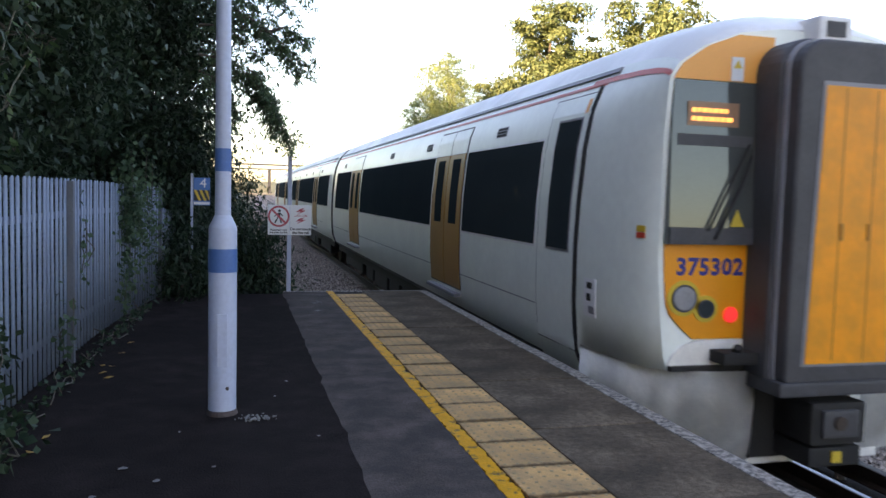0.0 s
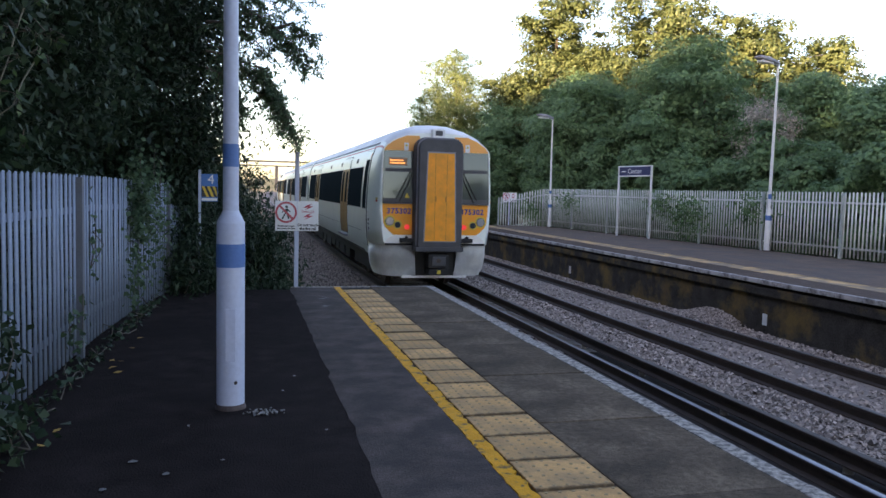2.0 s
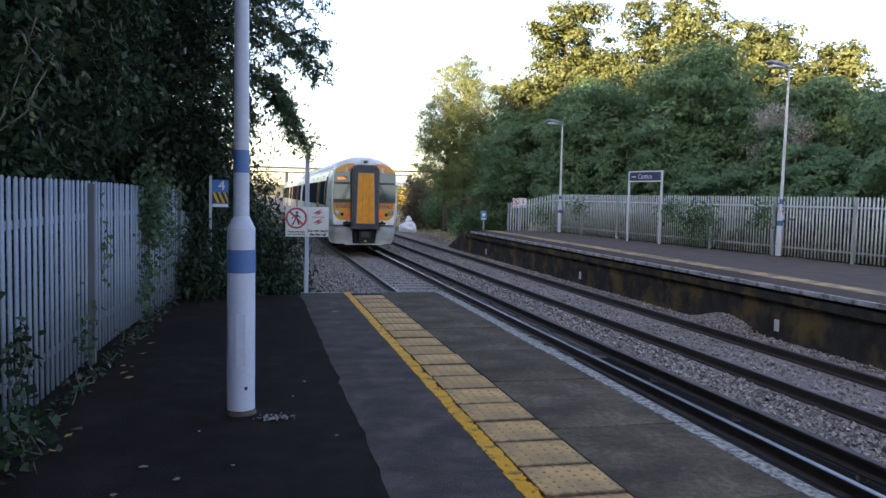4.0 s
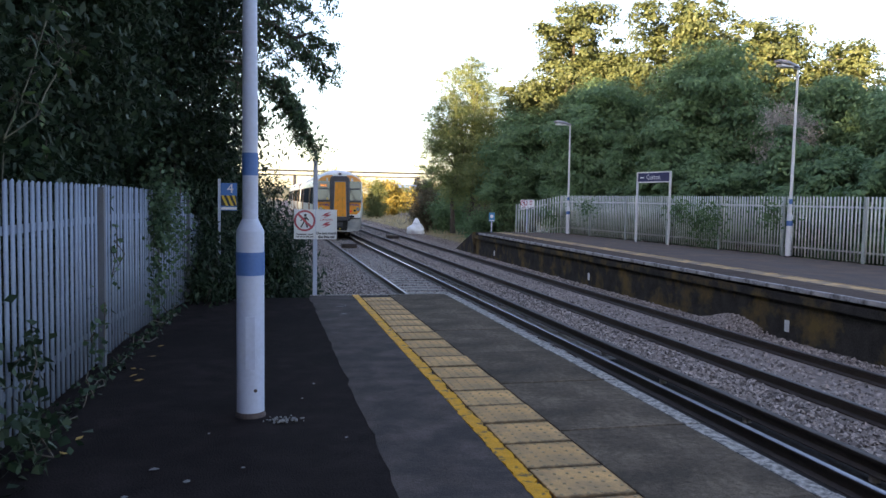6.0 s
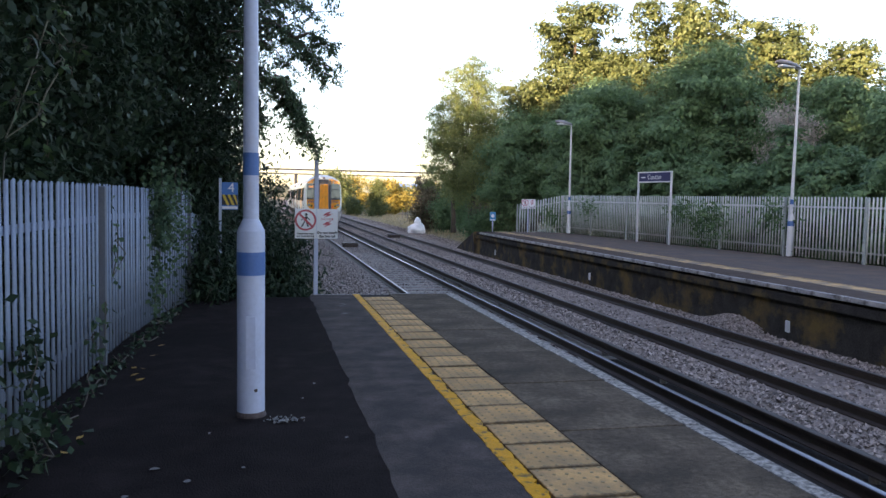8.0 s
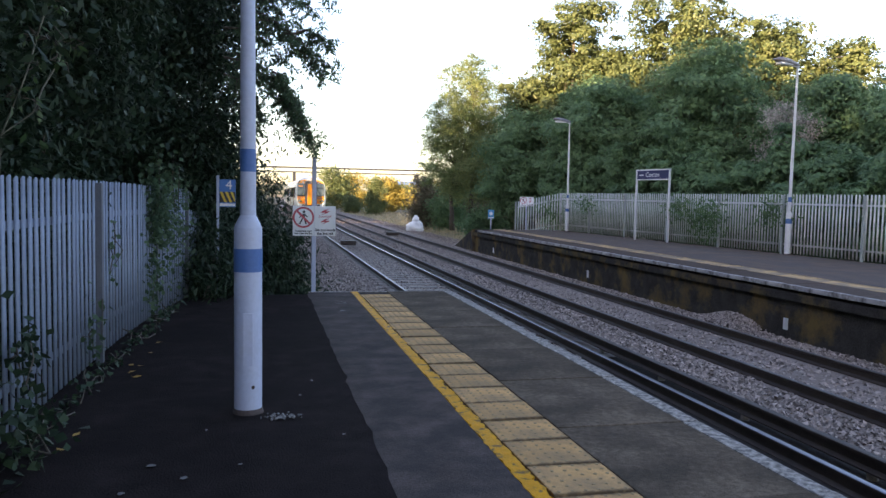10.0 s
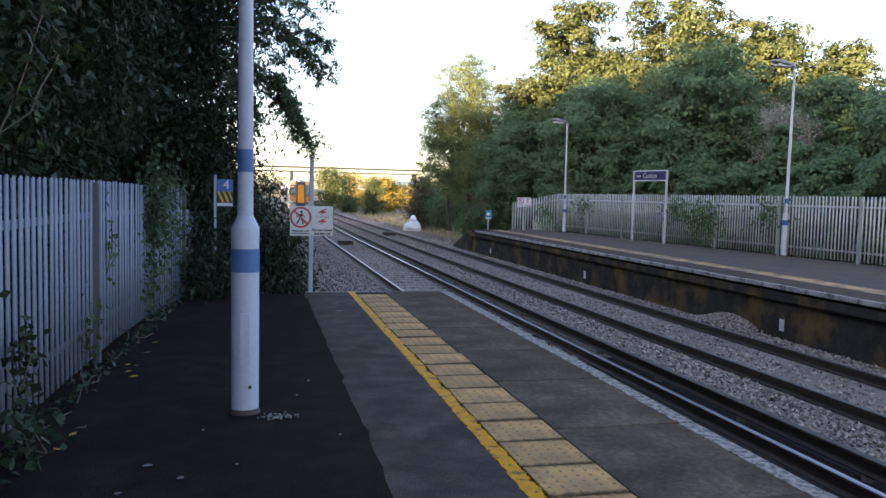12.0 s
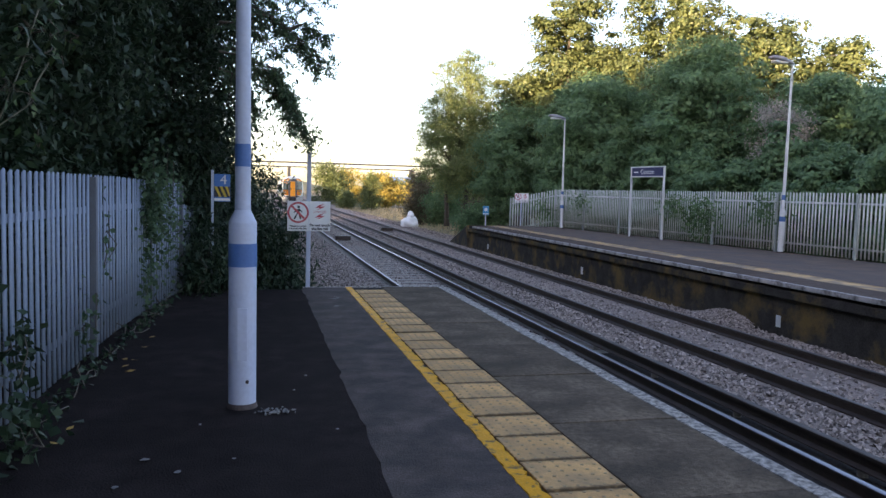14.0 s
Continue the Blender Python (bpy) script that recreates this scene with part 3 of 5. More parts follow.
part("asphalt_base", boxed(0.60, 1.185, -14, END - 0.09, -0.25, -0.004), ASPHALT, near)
part("bedding", boxed(1.19, EDGE - 0.06, -14, END + 0.02, -0.30, -0.012), JOINT, near)
part("platform_wall", boxed(-1.6, EDGE - 0.22, -14, END - 0.3, -1.4, -0.25), WALL, near)
bm = bmesh.new()
rng = np.random.default_rng(3)
yy = -14.0
left, right = [], []
while yy < END:
    left.append((1.193 + rng.normal() * 0.006 + 0.010 * noise.noise(Vector((3, yy * 4, 0))), yy))
    right.append((1.280 + rng.normal() * 0.007 + 0.012 * noise.noise(Vector((9, yy * 4, 0))), yy))
    yy += 0.035
lv = [bm.verts.new((x, y, 0.004)) for x, y in left]
rv = [bm.verts.new((x, y, 0.004)) for x, y in right]
for i in range(len(lv) - 1):
    bm.faces.new((lv[i], rv[i], rv[i + 1], lv[i + 1]))
low = [[bm.verts.new((v.co.x, v.co.y, -0.02)) for v in row] for row in (lv, rv)]
for i in range(len(lv) - 1):
    bm.faces.new((lv[i], lv[i + 1], low[0][i + 1], low[0][i]))
    bm.faces.new((rv[i + 1], rv[i], low[1][i], low[1][i + 1]))
part("yellow_line", bm, YELLOW, near, "cracked and worn yellow painted line")

# far platform
far = empty("platform_far", pose(0, 0, 0), label="station platform across the tracks with stained wall", category="platform", kind="structure")
bm = bmesh.new()
v = [bm.verts.new(c) for c in ((10.55, -14, FAR_Z), (17.5, -14, FAR_Z), (13.1, FAR_END, FAR_Z), (10.55, FAR_END, FAR_Z))]
bm.faces.new(v)
part("far_asphalt", bm, FAR_ASPHALT, far)
part("far_bedding", boxed(FAR_EDGE + 0.1, 10.6, -14, FAR_END, FAR_Z - 0.3, FAR_Z - 0.012), JOINT, far)
part("far_wall", boxed(FAR_EDGE + 0.12, FAR_EDGE + 0.5, -14, FAR_END + 0.3, -1.5, FAR_Z - 0.28), WALL, far, "stained concrete wall under the platform edge")
part("corbel", boxed(FAR_EDGE + 0.03, FAR_EDGE + 0.6, -14, FAR_END, FAR_Z - 0.28, FAR_Z - 0.13, 0.01), WALL, far)
part("far_yellow_line", boxed(10.44, 10.50, -14, FAR_END, FAR_Z - 0.01, FAR_Z + 0.004), YELLOW_FAR, far, "faded yellow painted line")
part("far_tactile_strip", boxed(9.98, 10.41, -14, FAR_END, FAR_Z - 0.01, FAR_Z + 0.002), YELLOW_FAR, far)
# ramp at its end
bm = bmesh.new()
a = [bm.verts.new(c) for c in ((FAR_EDGE, FAR_END, FAR_Z), (13.1, FAR_END, FAR_Z), (13.1, FAR_END + 4.2, -1.15), (FAR_EDGE + 0.2, FAR_END + 4.2, -1.15),
                               (FAR_EDGE, FAR_END, -1.4), (13.1, FAR_END, -1.4), (13.1, FAR_END + 4.2, -1.4), (FAR_EDGE + 0.2, FAR_END + 4.2, -1.4))]
for q in ((0, 1, 2, 3), (4, 7, 6, 5), (0, 3, 7, 4), (1, 5, 6, 2), (3, 2, 6, 7), (0, 4, 5, 1)):
    bm.faces.new([a[i] for i in q])
part("end_ramp", bm, WALL, far, "dark ramp at the platform end")
bm = bmesh.new()
for k, y in enumerate((12.2, 21.0, 30.5)):
    plate = part("wall_plate", boxed(FAR_EDGE + 0.105, FAR_EDGE + 0.12, y - 0.06, y + 0.06, -0.93, -0.72, 0.003), WHITE, far, "small white marker plate")
bm.free()


# ---- fences ----
def pale_mesh(h, half=0.029):
    """A palisade pale: a ribbed steel strip with a clipped three-point head."""
    bm = bmesh.new()
    prof = [(half * q, d) for q, d in ((-1.0, 0.0), (-0.66, -0.010), (-0.25, -0.005), (0.25, -0.005), (0.66, -0.010), (1.0, 0.0))]
    lo = [bm.verts.new((x, y, 0.04)) for x, y in prof]
    hi = [bm.verts.new((x, y, h - (0.016 if abs(x) > half * 0.9 else 0.0 if abs(x) < half * 0.4 else 0.004))) for x, y in prof]
    for i in range(5):
        bm.faces.new((lo[i], lo[i + 1], hi[i + 1], hi[i]))
    for f in bm.faces:
        f.smooth = True
    bmesh.ops.recalc_face_normals(bm, faces=bm.faces[:])
    bmesh.ops.solidify(bm, geom=bm.faces[:], thickness=0.003)
    bmesh.ops.recalc_face_normals(bm, faces=bm.faces[:])
    return bm


def fence(name, pts, h, label, posts, pitch=0.117, steel=None, post_steel=None):
    """A palisade fence along the points; pales face the platform."""
    root = empty(name, pose(0, 0, 0), label=label, category="fence")
    first = None
    run = 0.0
    segs = list(zip(pts, pts[1:]))
    for (x0, y0, z0), (x1, y1, z1) in segs:
        d = Vector((x1 - x0, y1 - y0, 0))
        length = d.length
        ang = math.degrees(math.atan2(d.y, d.x))
        n = max(1, round(length / pitch))
        for k in range(n):
            f = (k + 0.5) / n
            jit = random.uniform(-0.004, 0.004)
            m = pose(x0 + (x1 - x0) * f, y0 + (y1 - y0) * f, z0 + (z1 - z0) * f + jit, random.uniform(-0.2, 0.2), random.uniform(-0.3, 0.3), ang)
            if first is None:
                first = part("pale", pale_mesh(h), steel or GALV, root)
                first.matrix_basis = m
            else:
                piece("pale", first, root, m)
        for zr in (0.28, h - 0.27):
            rl = part("rail", boxed(0, length, 0.006, 0.016, -0.025, 0.025), steel or GALV, root, "horizontal steel angle rail")
            rl.matrix_basis = pose(x0, y0, z0 + zr, 0, -math.degrees(math.atan2(z1 - z0, length)), ang)
    for x, y, z in posts:
        po = part("post", boxed(-0.028, 0.028, -0.035, 0.035, -0.1, h - 0.02, 0.006), post_steel or GALV_DARK, root, "upright steel fence post")
        po.matrix_basis = pose(x, y, z)
    return root


NEAR_F = [(-1.36, -6.0, 0.0), (-1.30, 4.6, 0.0), (-1.23, 7.0, 0.0), (-1.14, 8.7, -0.02), (-0.95, 10.3, -0.04)]
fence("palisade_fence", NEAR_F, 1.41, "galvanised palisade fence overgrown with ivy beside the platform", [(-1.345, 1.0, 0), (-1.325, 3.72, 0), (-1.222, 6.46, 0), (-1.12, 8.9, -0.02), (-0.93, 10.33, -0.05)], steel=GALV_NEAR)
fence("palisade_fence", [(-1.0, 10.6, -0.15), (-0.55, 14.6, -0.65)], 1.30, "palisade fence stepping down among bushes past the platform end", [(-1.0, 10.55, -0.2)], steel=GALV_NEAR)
FAR_F = [(15.6, 2.0, FAR_Z), (14.75, 15.0, FAR_Z), (13.75, 24.5, FAR_Z), (12.95, 32.8, FAR_Z), (11.25, 33.9, FAR_Z - 0.42)]
fp = []
for k in range(12):
    y = 3.0 + 2.72 * k
    for (x0, y0, _), (x1, y1, _) in zip(FAR_F[:3], FAR_F[1:4]):
        if y0 <= y < y1:
            fp.append((x0 + (x1 - x0) * (y - y0) / (y1 - y0) - 0.04, y, FAR_Z))
fence("palisade_fence", FAR_F[::-1], 1.68, "long galvanised palisade fence along the far platform", fp + [(12.97, 32.85, FAR_Z), (11.2, 33.92, FAR_Z - 0.42)], post_steel=GALV_POST)


# ---- lamp posts ----
def lamp_post(m, label, head=True, h=5.6, tone=POLE_GREY, turn=0):
    """A stepped steel lamp post with blue bands; the lantern leans out over the platform."""
    root = empty("lamp_post", m, label=label, category="lamp post", group="platform lamp posts")
    R, r = 0.083, 0.047
    part("base_sleeve", rings(bmesh.new(), [(0, 0, -0.02), (0, 0, 0.05), (0, 0, 1.125), (0, 0, 1.135), (0, 0, 1.20), (0, 0, 1.205)], [R, R, R, R * 0.98, r * 1.05, r], 28, cap=False), tone, root, smooth=True)
    part("shaft", rings(bmesh.new(), [(0, 0, 1.20), (0, 0, 2.5), (0, 0, h)], [r, r * 0.9, r * 0.62], 20, cap=False), tone, root, smooth=True)
    part("lower_band", rings(bmesh.new(), [(0, 0, 0.865), (0, 0, 1.005)], [R + 0.002] * 2, 28, cap=False), POLE_BLUE, root, "blue painted band", True)
    part("upper_band", rings(bmesh.new(), [(0, 0, 1.465), (0, 0, 1.60)], [r + 0.0005] * 2, 20, cap=False), POLE_BLUE, root, "blue painted band", True)
    part("access_door", box(bmesh.new(), -0.03, 0.03, -R - 0.002, -R + 0.02, 0.30, 0.62, 0.004), tone, root)
    part("bolt", rings(bmesh.new(), [(0.03, -R + 0.012, 0.17), (0.03, -R - 0.005, 0.17)], [0.012, 0.010], 8), RUST_PATCH, root)
    part("rust_collar", rings(bmesh.new(), [(0, 0, -0.01), (0, 0, 0.012), (0, 0, 0.03)], [R + 0.012, R + 0.008, R + 0.001], 28), RUST_PATCH, root)
    if head:
        a = radians(turn)
        bm = bmesh.new()
        rings(bm, [(0.03, 0, h - 0.02), (-0.15, 0, h + 0.02), (-0.22, 0, h + 0.03)], [0.035, 0.03, 0.03], 10)
        rot = Matrix.Rotation(a, 4, "Z")
        bm.transform(rot)
        part("bracket", bm, tone, root, smooth=True)
        bm = bmesh.new()
        secs = [(0.02, 0.05, 0.05), (-0.12, 0.09, 0.08), (-0.40, 0.15, 0.115), (-0.66, 0.14, 0.09), (-0.80, 0.08, 0.04)]
        last = None
        for x, w, t in secs:
            row = [bm.verts.new((x, w * math.cos(q), h + 0.05 + (-x - 0.2) * 0.12 + (t if math.sin(q) > 0 else t * 0.5) * math.sin(q))) for q in [2 * math.pi * j / 14 for j in range(14)]]
            if last:
                for j in range(14):
                    bm.faces.new((last[j], last[(j + 1) % 14], row[(j + 1) % 14], row[j]))
            else:
                bm.faces.new(row)
            last = row
        bm.faces.new(list(reversed(last)))
        bmesh.ops.recalc_face_normals(bm, faces=bm.faces[:])
        bm.transform(rot)
        lan = part("lantern", bm, T_TRIM, root, "grey lantern head", True)
        bm = bmesh.new()
        box(bm, -0.68, -0.25, -0.10, 0.10, h - 0.005, h + 0.06, 0.02)
        bm.transform(rot)
        part("diffuser", bm, WHITE, lan)
    return root


lamp_post(pose(-0.078, 4.87, 0, 0.0, -0.2, 0), "pale grey steel lamp post with two blue bands", h=6.2, turn=180)
lamp_post(pose(14.2, 19.0, FAR_Z, 0, 0.6, 0), "tall grey lamp post before the far fence", tone=POLE_FAR, h=5.17, turn=8)
lamp_post(pose(12.88, 31.9, FAR_Z, 0, -0.2, 0), "tall grey lamp post by the platform end", tone=POLE_FAR, h=4.68, turn=12)


# ---- signs ----
def warning_board(m, label, w, h, post_h, z0, post_x=0.0, pillar=0.028):
    """Two notices side by side on one post: a barred walker, and lightning flashes."""
    root = empty("warning_sign", m, label=label, category="sign")
    part("post", box(bmesh.new(), post_x - pillar, post_x + pillar, 0.02, 0.02 + 2 * pillar, -1.3, post_h, 0.005), POLE_GREY, root, "slim white post")
    half = w / 2
    zc = z0 + h * 0.62
    for k, name in enumerate(("walker_panel", "flash_panel")):
        x0 = -half + k * half
        panel = part(name, box(bmesh.new(), x0 + 0.003, x0 + half - 0.003, -0.004, 0.006, z0, z0 + h, 0.003), WHITE, root, "white notice panel")
        xc = x0 + half / 2
        if k == 0:
            bm = bmesh.new()
            ro, ri, n = h * 0.355, h * 0.29, 32
            o = [[bm.verts.new((xc + r * math.cos(2 * math.pi * j / n), y, zc + r * math.sin(2 * math.pi * j / n))) for j in range(n)] for r, y in ((ro, -0.0055), (ri, -0.0055))]
            for j in range(n):
                bm.faces.new((o[0][j], o[0][(j + 1) % n], o[1][(j + 1) % n], o[1][j]))
            d = ri * 0.72
            t = h * 0.025
            bm.faces.new([bm.verts.new((xc + x, -0.0075, zc + z)) for x, z in ((-d - t, d - t), (-d + t, d + t), (d + t, -d + t), (d - t, -d - t))])
            part("ring", bm, RED, panel, "red prohibition ring")
            s = h / 0.41 * 1.22
            bm = bmesh.new()
            for poly in (((-.012, .028), (.02, .03), (.014, -.02), (-.016, -.022)), ((-.014, -.02), (.0, -.02), (-.035, -.09), (-.052, -.085)), ((.0, -.02), (.014, -.018), (.038, -.085), (.022, -.09)),
                         ((-.012, .026), (-.004, .018), (-.045, -.02), (-.052, -.012)), ((.018, .028), (.012, .016), (.04, -.012), (.05, -.004))):
                bm.faces.new([bm.verts.new((xc + x * s, -0.0065, zc + z * s + 0.012 * s)) for x, z in poly])
            bm.faces.new([bm.verts.new((xc + 0.006 * s + 0.016 * s * math.cos(q), -0.0065, zc + 0.062 * s + 0.016 * s * math.sin(q))) for q in [j * math.pi / 5 for j in range(10)]])
            part("walker", bm, INK, panel)
            letters("Passengers must\nnot cross the line", h * 0.082, INK, panel, pose(xc, -0.006, z0 + h * 0.125), bold=0.0012)
        else:
            s = h / 0.41
            for zz, q in ((zc + 0.075 * s, 1), (zc - 0.055 * s, 1)):
                bm = bmesh.new()
                for poly in (((.06, .05), (.01, .012), (-.07, -.012), (-.012, .03)), ((.07, .016), (.035, -.008), (-.055, -.045), (.01, .0)), ((-.07, -.012), (.01, .012), (.07, .016), (.02, -.004))):
                    bm.faces.new([bm.verts.new((xc + x * s, -0.0065 - 0.0005 * q, zz + z * s)) for x, z in poly])
                part("flash", bm, RED, panel, "red lightning flash")
            letters("DANGER", h * 0.105, RED, panel, pose(xc, -0.006, zc + 0.012))
            letters("Do not touch\nthe live rail", h * 0.122, INK, panel, pose(xc, -0.006, z0 + h * 0.14), bold=0.002)
    return root


warning_board(pose(0.69, 10.78, 0, 0, 0, 2), "white warning notices on a slim post at the platform end", 0.585, 0.405, 1.83, 0.765)
warning_board(pose(11.5, 33.3, FAR_Z, 0, 0, -12), "small white warning notices at the far fence end", 0.62, 0.42, 1.3, 1.05)

# car stop sign with a figure four
s4 = empty("stop_marker_sign", pose(-0.44, 10.55, 0.0), label="blue car-stop sign with white figure 4 and striped lower half", category="sign")
part("post", boxed(-0.138, -0.106, 0.0, 0.035, -0.9, 1.55, 0.004), POLE_GREY, s4)
pl = part("plate", boxed(-0.102, 0.102, -0.004, 0.006, 1.145, 1.50, 0.003), SIGN_BLUE, s4)
letters("4", 0.17, WHITE, pl, pose(0.018, -0.006, 1.425))
part("black_field", boxed(-0.097, 0.097, -0.0065, -0.0045, 1.205, 1.340), INK, pl)
for k in range(3):
    bm = bmesh.new()
    x = -0.097 + 0.066 * k
    bm.faces.new([bm.verts.new(c) for c in ((x, -0.0085, 1.34), (x + 0.033, -0.0085, 1.34), (x + 0.092 if k < 2 else 0.097, -0.0085, 1.205 if k < 2 else 1.243), (x + 0.059, -0.0085, 1.205))])
    part("stripe", bm, SIGN_YEL, pl, "yellow diagonal stripe")
part("foot_strip", boxed(-0.097, 0.097, -0.0065, -0.0045, 1.155, 1.19), WHITE, pl)

# station name board
nb = empty("station_name_board", pose(13.30, 25.2, FAR_Z, 0, 0, -80), label="navy station name board on two grey posts", category="sign")
for x in (-0.90, 0.90):
    part("post", boxed(x - 0.03, x + 0.03, 0.0, 0.06, 0, 2.52, 0.01), POLE_FAR, nb, "square steel post")
bd = part("board", boxed(-0.86, 0.86, 0.015, 0.055, 2.18, 2.48, 0.006), NAVY, nb)
part("rim_top", boxed(-0.90, 0.90, 0.0, 0.07, 2.48, 2.52, 0.005), WHITE, nb, "pale frame edge")
part("rim_bottom", boxed(-0.90, 0.90, 0.0, 0.07, 2.14, 2.18, 0.005), WHITE, nb, "pale frame edge")
letters("Cuxton", 0.25, WHITE, bd, pose(0.0, 0.012, 2.325))
part("emblem", boxed(-0.74, -0.50, 0.010, 0.014, 2.30, 2.34), WHITE, bd)

# small blue sign past the far platform
cs = empty("blue_notice", pose(11.1, 37.5, -0.46, 0, 0, -10), label="small cyan and white notice on a stake", category="sign")
part("stake", boxed(-0.03, 0.03, 0.01, 0.05, -0.85, 0.75), POLE_GREY, cs)
pn = part("panel", boxed(-0.15, 0.15, -0.004, 0.008, 0.72, 1.16, 0.003), CYAN, cs)
part("symbol", disc(0, 0.97, 0.085, -0.007, -0.0045, 20), WHITE, pn)
part("caption", boxed(-0.13, 0.13, -0.007, -0.0045, 0.74, 0.79), WHITE, pn)

# cable box in the near track, white bag by the far track
for x, y, nm, lab in ((4.02, 37.6, "track_box", "low dark equipment box between the rails"), (7.6, 46.5, "track_box", "dark low equipment box between the tracks")):
    tb = empty(nm, pose(x, y, RAIL - 0.12), label=lab, category="track box")
    part("case", boxed(-0.35, 0.35, -0.3, 0.3, 0, 0.16, 0.03), RUST, tb)
    part("lid", boxed(-0.37, 0.37, -0.32, 0.32, 0.16, 0.20, 0.01), RUST, tb)
bg_ = empty("rubble_sack", pose(10.3, 53.0, -1.15), label="heap of white plastic sacks by the track", category="sack")
bm = bmesh.new()
bmesh.ops.create_icosphere(bm, subdivisions=4, radius=1.0)
for v in bm.verts:
    c = v.co
    f = 1 + 0.25 * noise.noise(c * 1.6) + 0.12 * noise.noise(c * 4.5)
    v.co = Vector((c.x * 0.62 * f, c.y * 0.5 * f, max(-0.05, c.z * 0.5 * f + 0.25)))
part("sack", bm, SACK, bg_, smooth=True)
bm = bmesh.new()
bmesh.ops.create_icosphere(bm, subdivisions=3, radius=1.0)
for v in bm.verts:
    c = v.co
    f = 1 + 0.3 * noise.noise(c * 2.2 + Vector((5, 1, 2)))
    v.co = Vector((c.x * 0.25 * f, c.y * 0.25 * f, c.z * 0.38 * f + 0.72))
part("tied_neck", bm, SACK, bg_, smooth=True)



# ---- the train ----
PROFILE = [(1.26, 0.80), (1.36, 1.05), (1.395, 1.45), (1.40, 1.90), (1.385, 2.30), (1.345, 2.75), (1.29, 3.05), (1.20, 3.28), (1.10, 3.42), (0.92, 3.60), (0.65, 3.73), (0.33, 3.82), (0.0, 3.84)]
CAR = 18.6


FACE = [(1.12, 0.80), (1.16, 1.05), (1.21, 1.45), (1.25, 1.90), (1.25, 2.30), (1.245, 2.75), (1.235, 3.05), (1.22, 3.20), (1.15, 3.30), (0.96, 3.43), (0.67, 3.54), (0.34, 3.59), (0.0, 3.60)]
SOLE = 1.10                  # underside of the cab shell; the valance hangs below it
SWELL = [(0.0, 0.0), (0.04, 0.20), (0.11, 0.40), (0.25, 0.63), (0.48, 0.82), (0.80, 0.95), (1.3, 1.0)]


def section(y, nose):
    """The body's half section at y: the flat face swells to the full section."""
    if not nose or y >= 1.3:
        return PROFILE
    if y <= 1.04:
        return [(x, max(z, SOLE + 0.004 * k)) for k, (x, z) in enumerate(shape(y))]
    return shape(y)


def shape(y):
    f = float(np.interp(y, [q for q, _ in SWELL], [q for _, q in SWELL]))
    return [(a[0] + (b[0] - a[0]) * f, a[1] + (b[1] - a[1]) * f) for a, b in zip(FACE, PROFILE)]


def half_width(z, y=9.0, nose=False):
    """The body's half width at a height above the rail."""
    pr = section(y, nose)
    for (x0, z0), (x1, z1) in zip(pr, pr[1:]):
        if z0 <= z <= z1:
            return x0 + (x1 - x0) * (z - z0) / (z1 - z0)
    return pr[0][0]


def hull(ys, nose, lo, hi, ends=1.0):
    """The shell between two points of the section, through the stations ys."""
    bm = bmesh.new()
    top = hi == len(PROFILE) - 1
    for side in ((0,) if top else (-1, 1)):
        last = None
        for y in ys:
            pr = section(y, nose)[lo:hi + 1]
            w = 0.97 if y == ys[-1] or (y == 0 and not nose) else 1.0
            pts = [(-x * w, z) for x, z in pr] + [(x * w, z) for x, z in reversed(pr[:-1])] if top else [(side * x * w, z) for x, z in pr]
            row = [bm.verts.new((x, y, z)) for x, z in pts]
            if last:
                for i in range(len(row) - 1):
                    bm.faces.new((last[i], row[i], row[i + 1], last[i + 1]))
            last = row
    bmesh.ops.recalc_face_normals(bm, faces=bm.faces[:])
    return bm


def skin(y0, y1, z0, z1, off, side, nose=False):
    """A panel on the body side, standing off it by off."""
    bm = bmesh.new()
    n = 14
    rows = []
    for y in (y0, y1):
        rows.append([bm.verts.new((side * (half_width(z, y, nose) + off), y, z)) for z in [z0 + (z1 - z0) * k / n for k in range(n + 1)]])
    for i in range(n):
        q = (rows[0][i], rows[1][i], rows[1][i + 1], rows[0][i + 1])
        bm.faces.new(q if side > 0 else tuple(reversed(q)))
    ext = bmesh.ops.extrude_face_region(bm, geom=bm.faces[:])
    for v in ext["geom"]:
        if isinstance(v, bmesh.types.BMVert):
            v.co.x -= side * (off + 0.012)
    bmesh.ops.recalc_face_normals(bm, faces=bm.faces[:])
    return bm


def bogie(car, y):
    b = part("bogie_frame", boxed(-1.15, 1.15, y - 1.5, y + 1.5, 0.35, 0.62, 0.05), T_BLACK, car)
    for dy in (-1.25, 1.25):
        for s in (-1, 1):
            bm = bmesh.new()
            rings(bm, [(s * 0.68, y + dy, 0.42), (s * 0.70, y + dy, 0.42), (s * 0.80, y + dy, 0.42)], [0.45, 0.42, 0.42], 24)
            part("wheel", bm, RUST, b)
            part("axle_box", boxed(s * 1.02 - 0.12, s * 1.02 + 0.12, y + dy - 0.16, y + dy + 0.16, 0.3, 0.58, 0.03), T_BLACK, b)


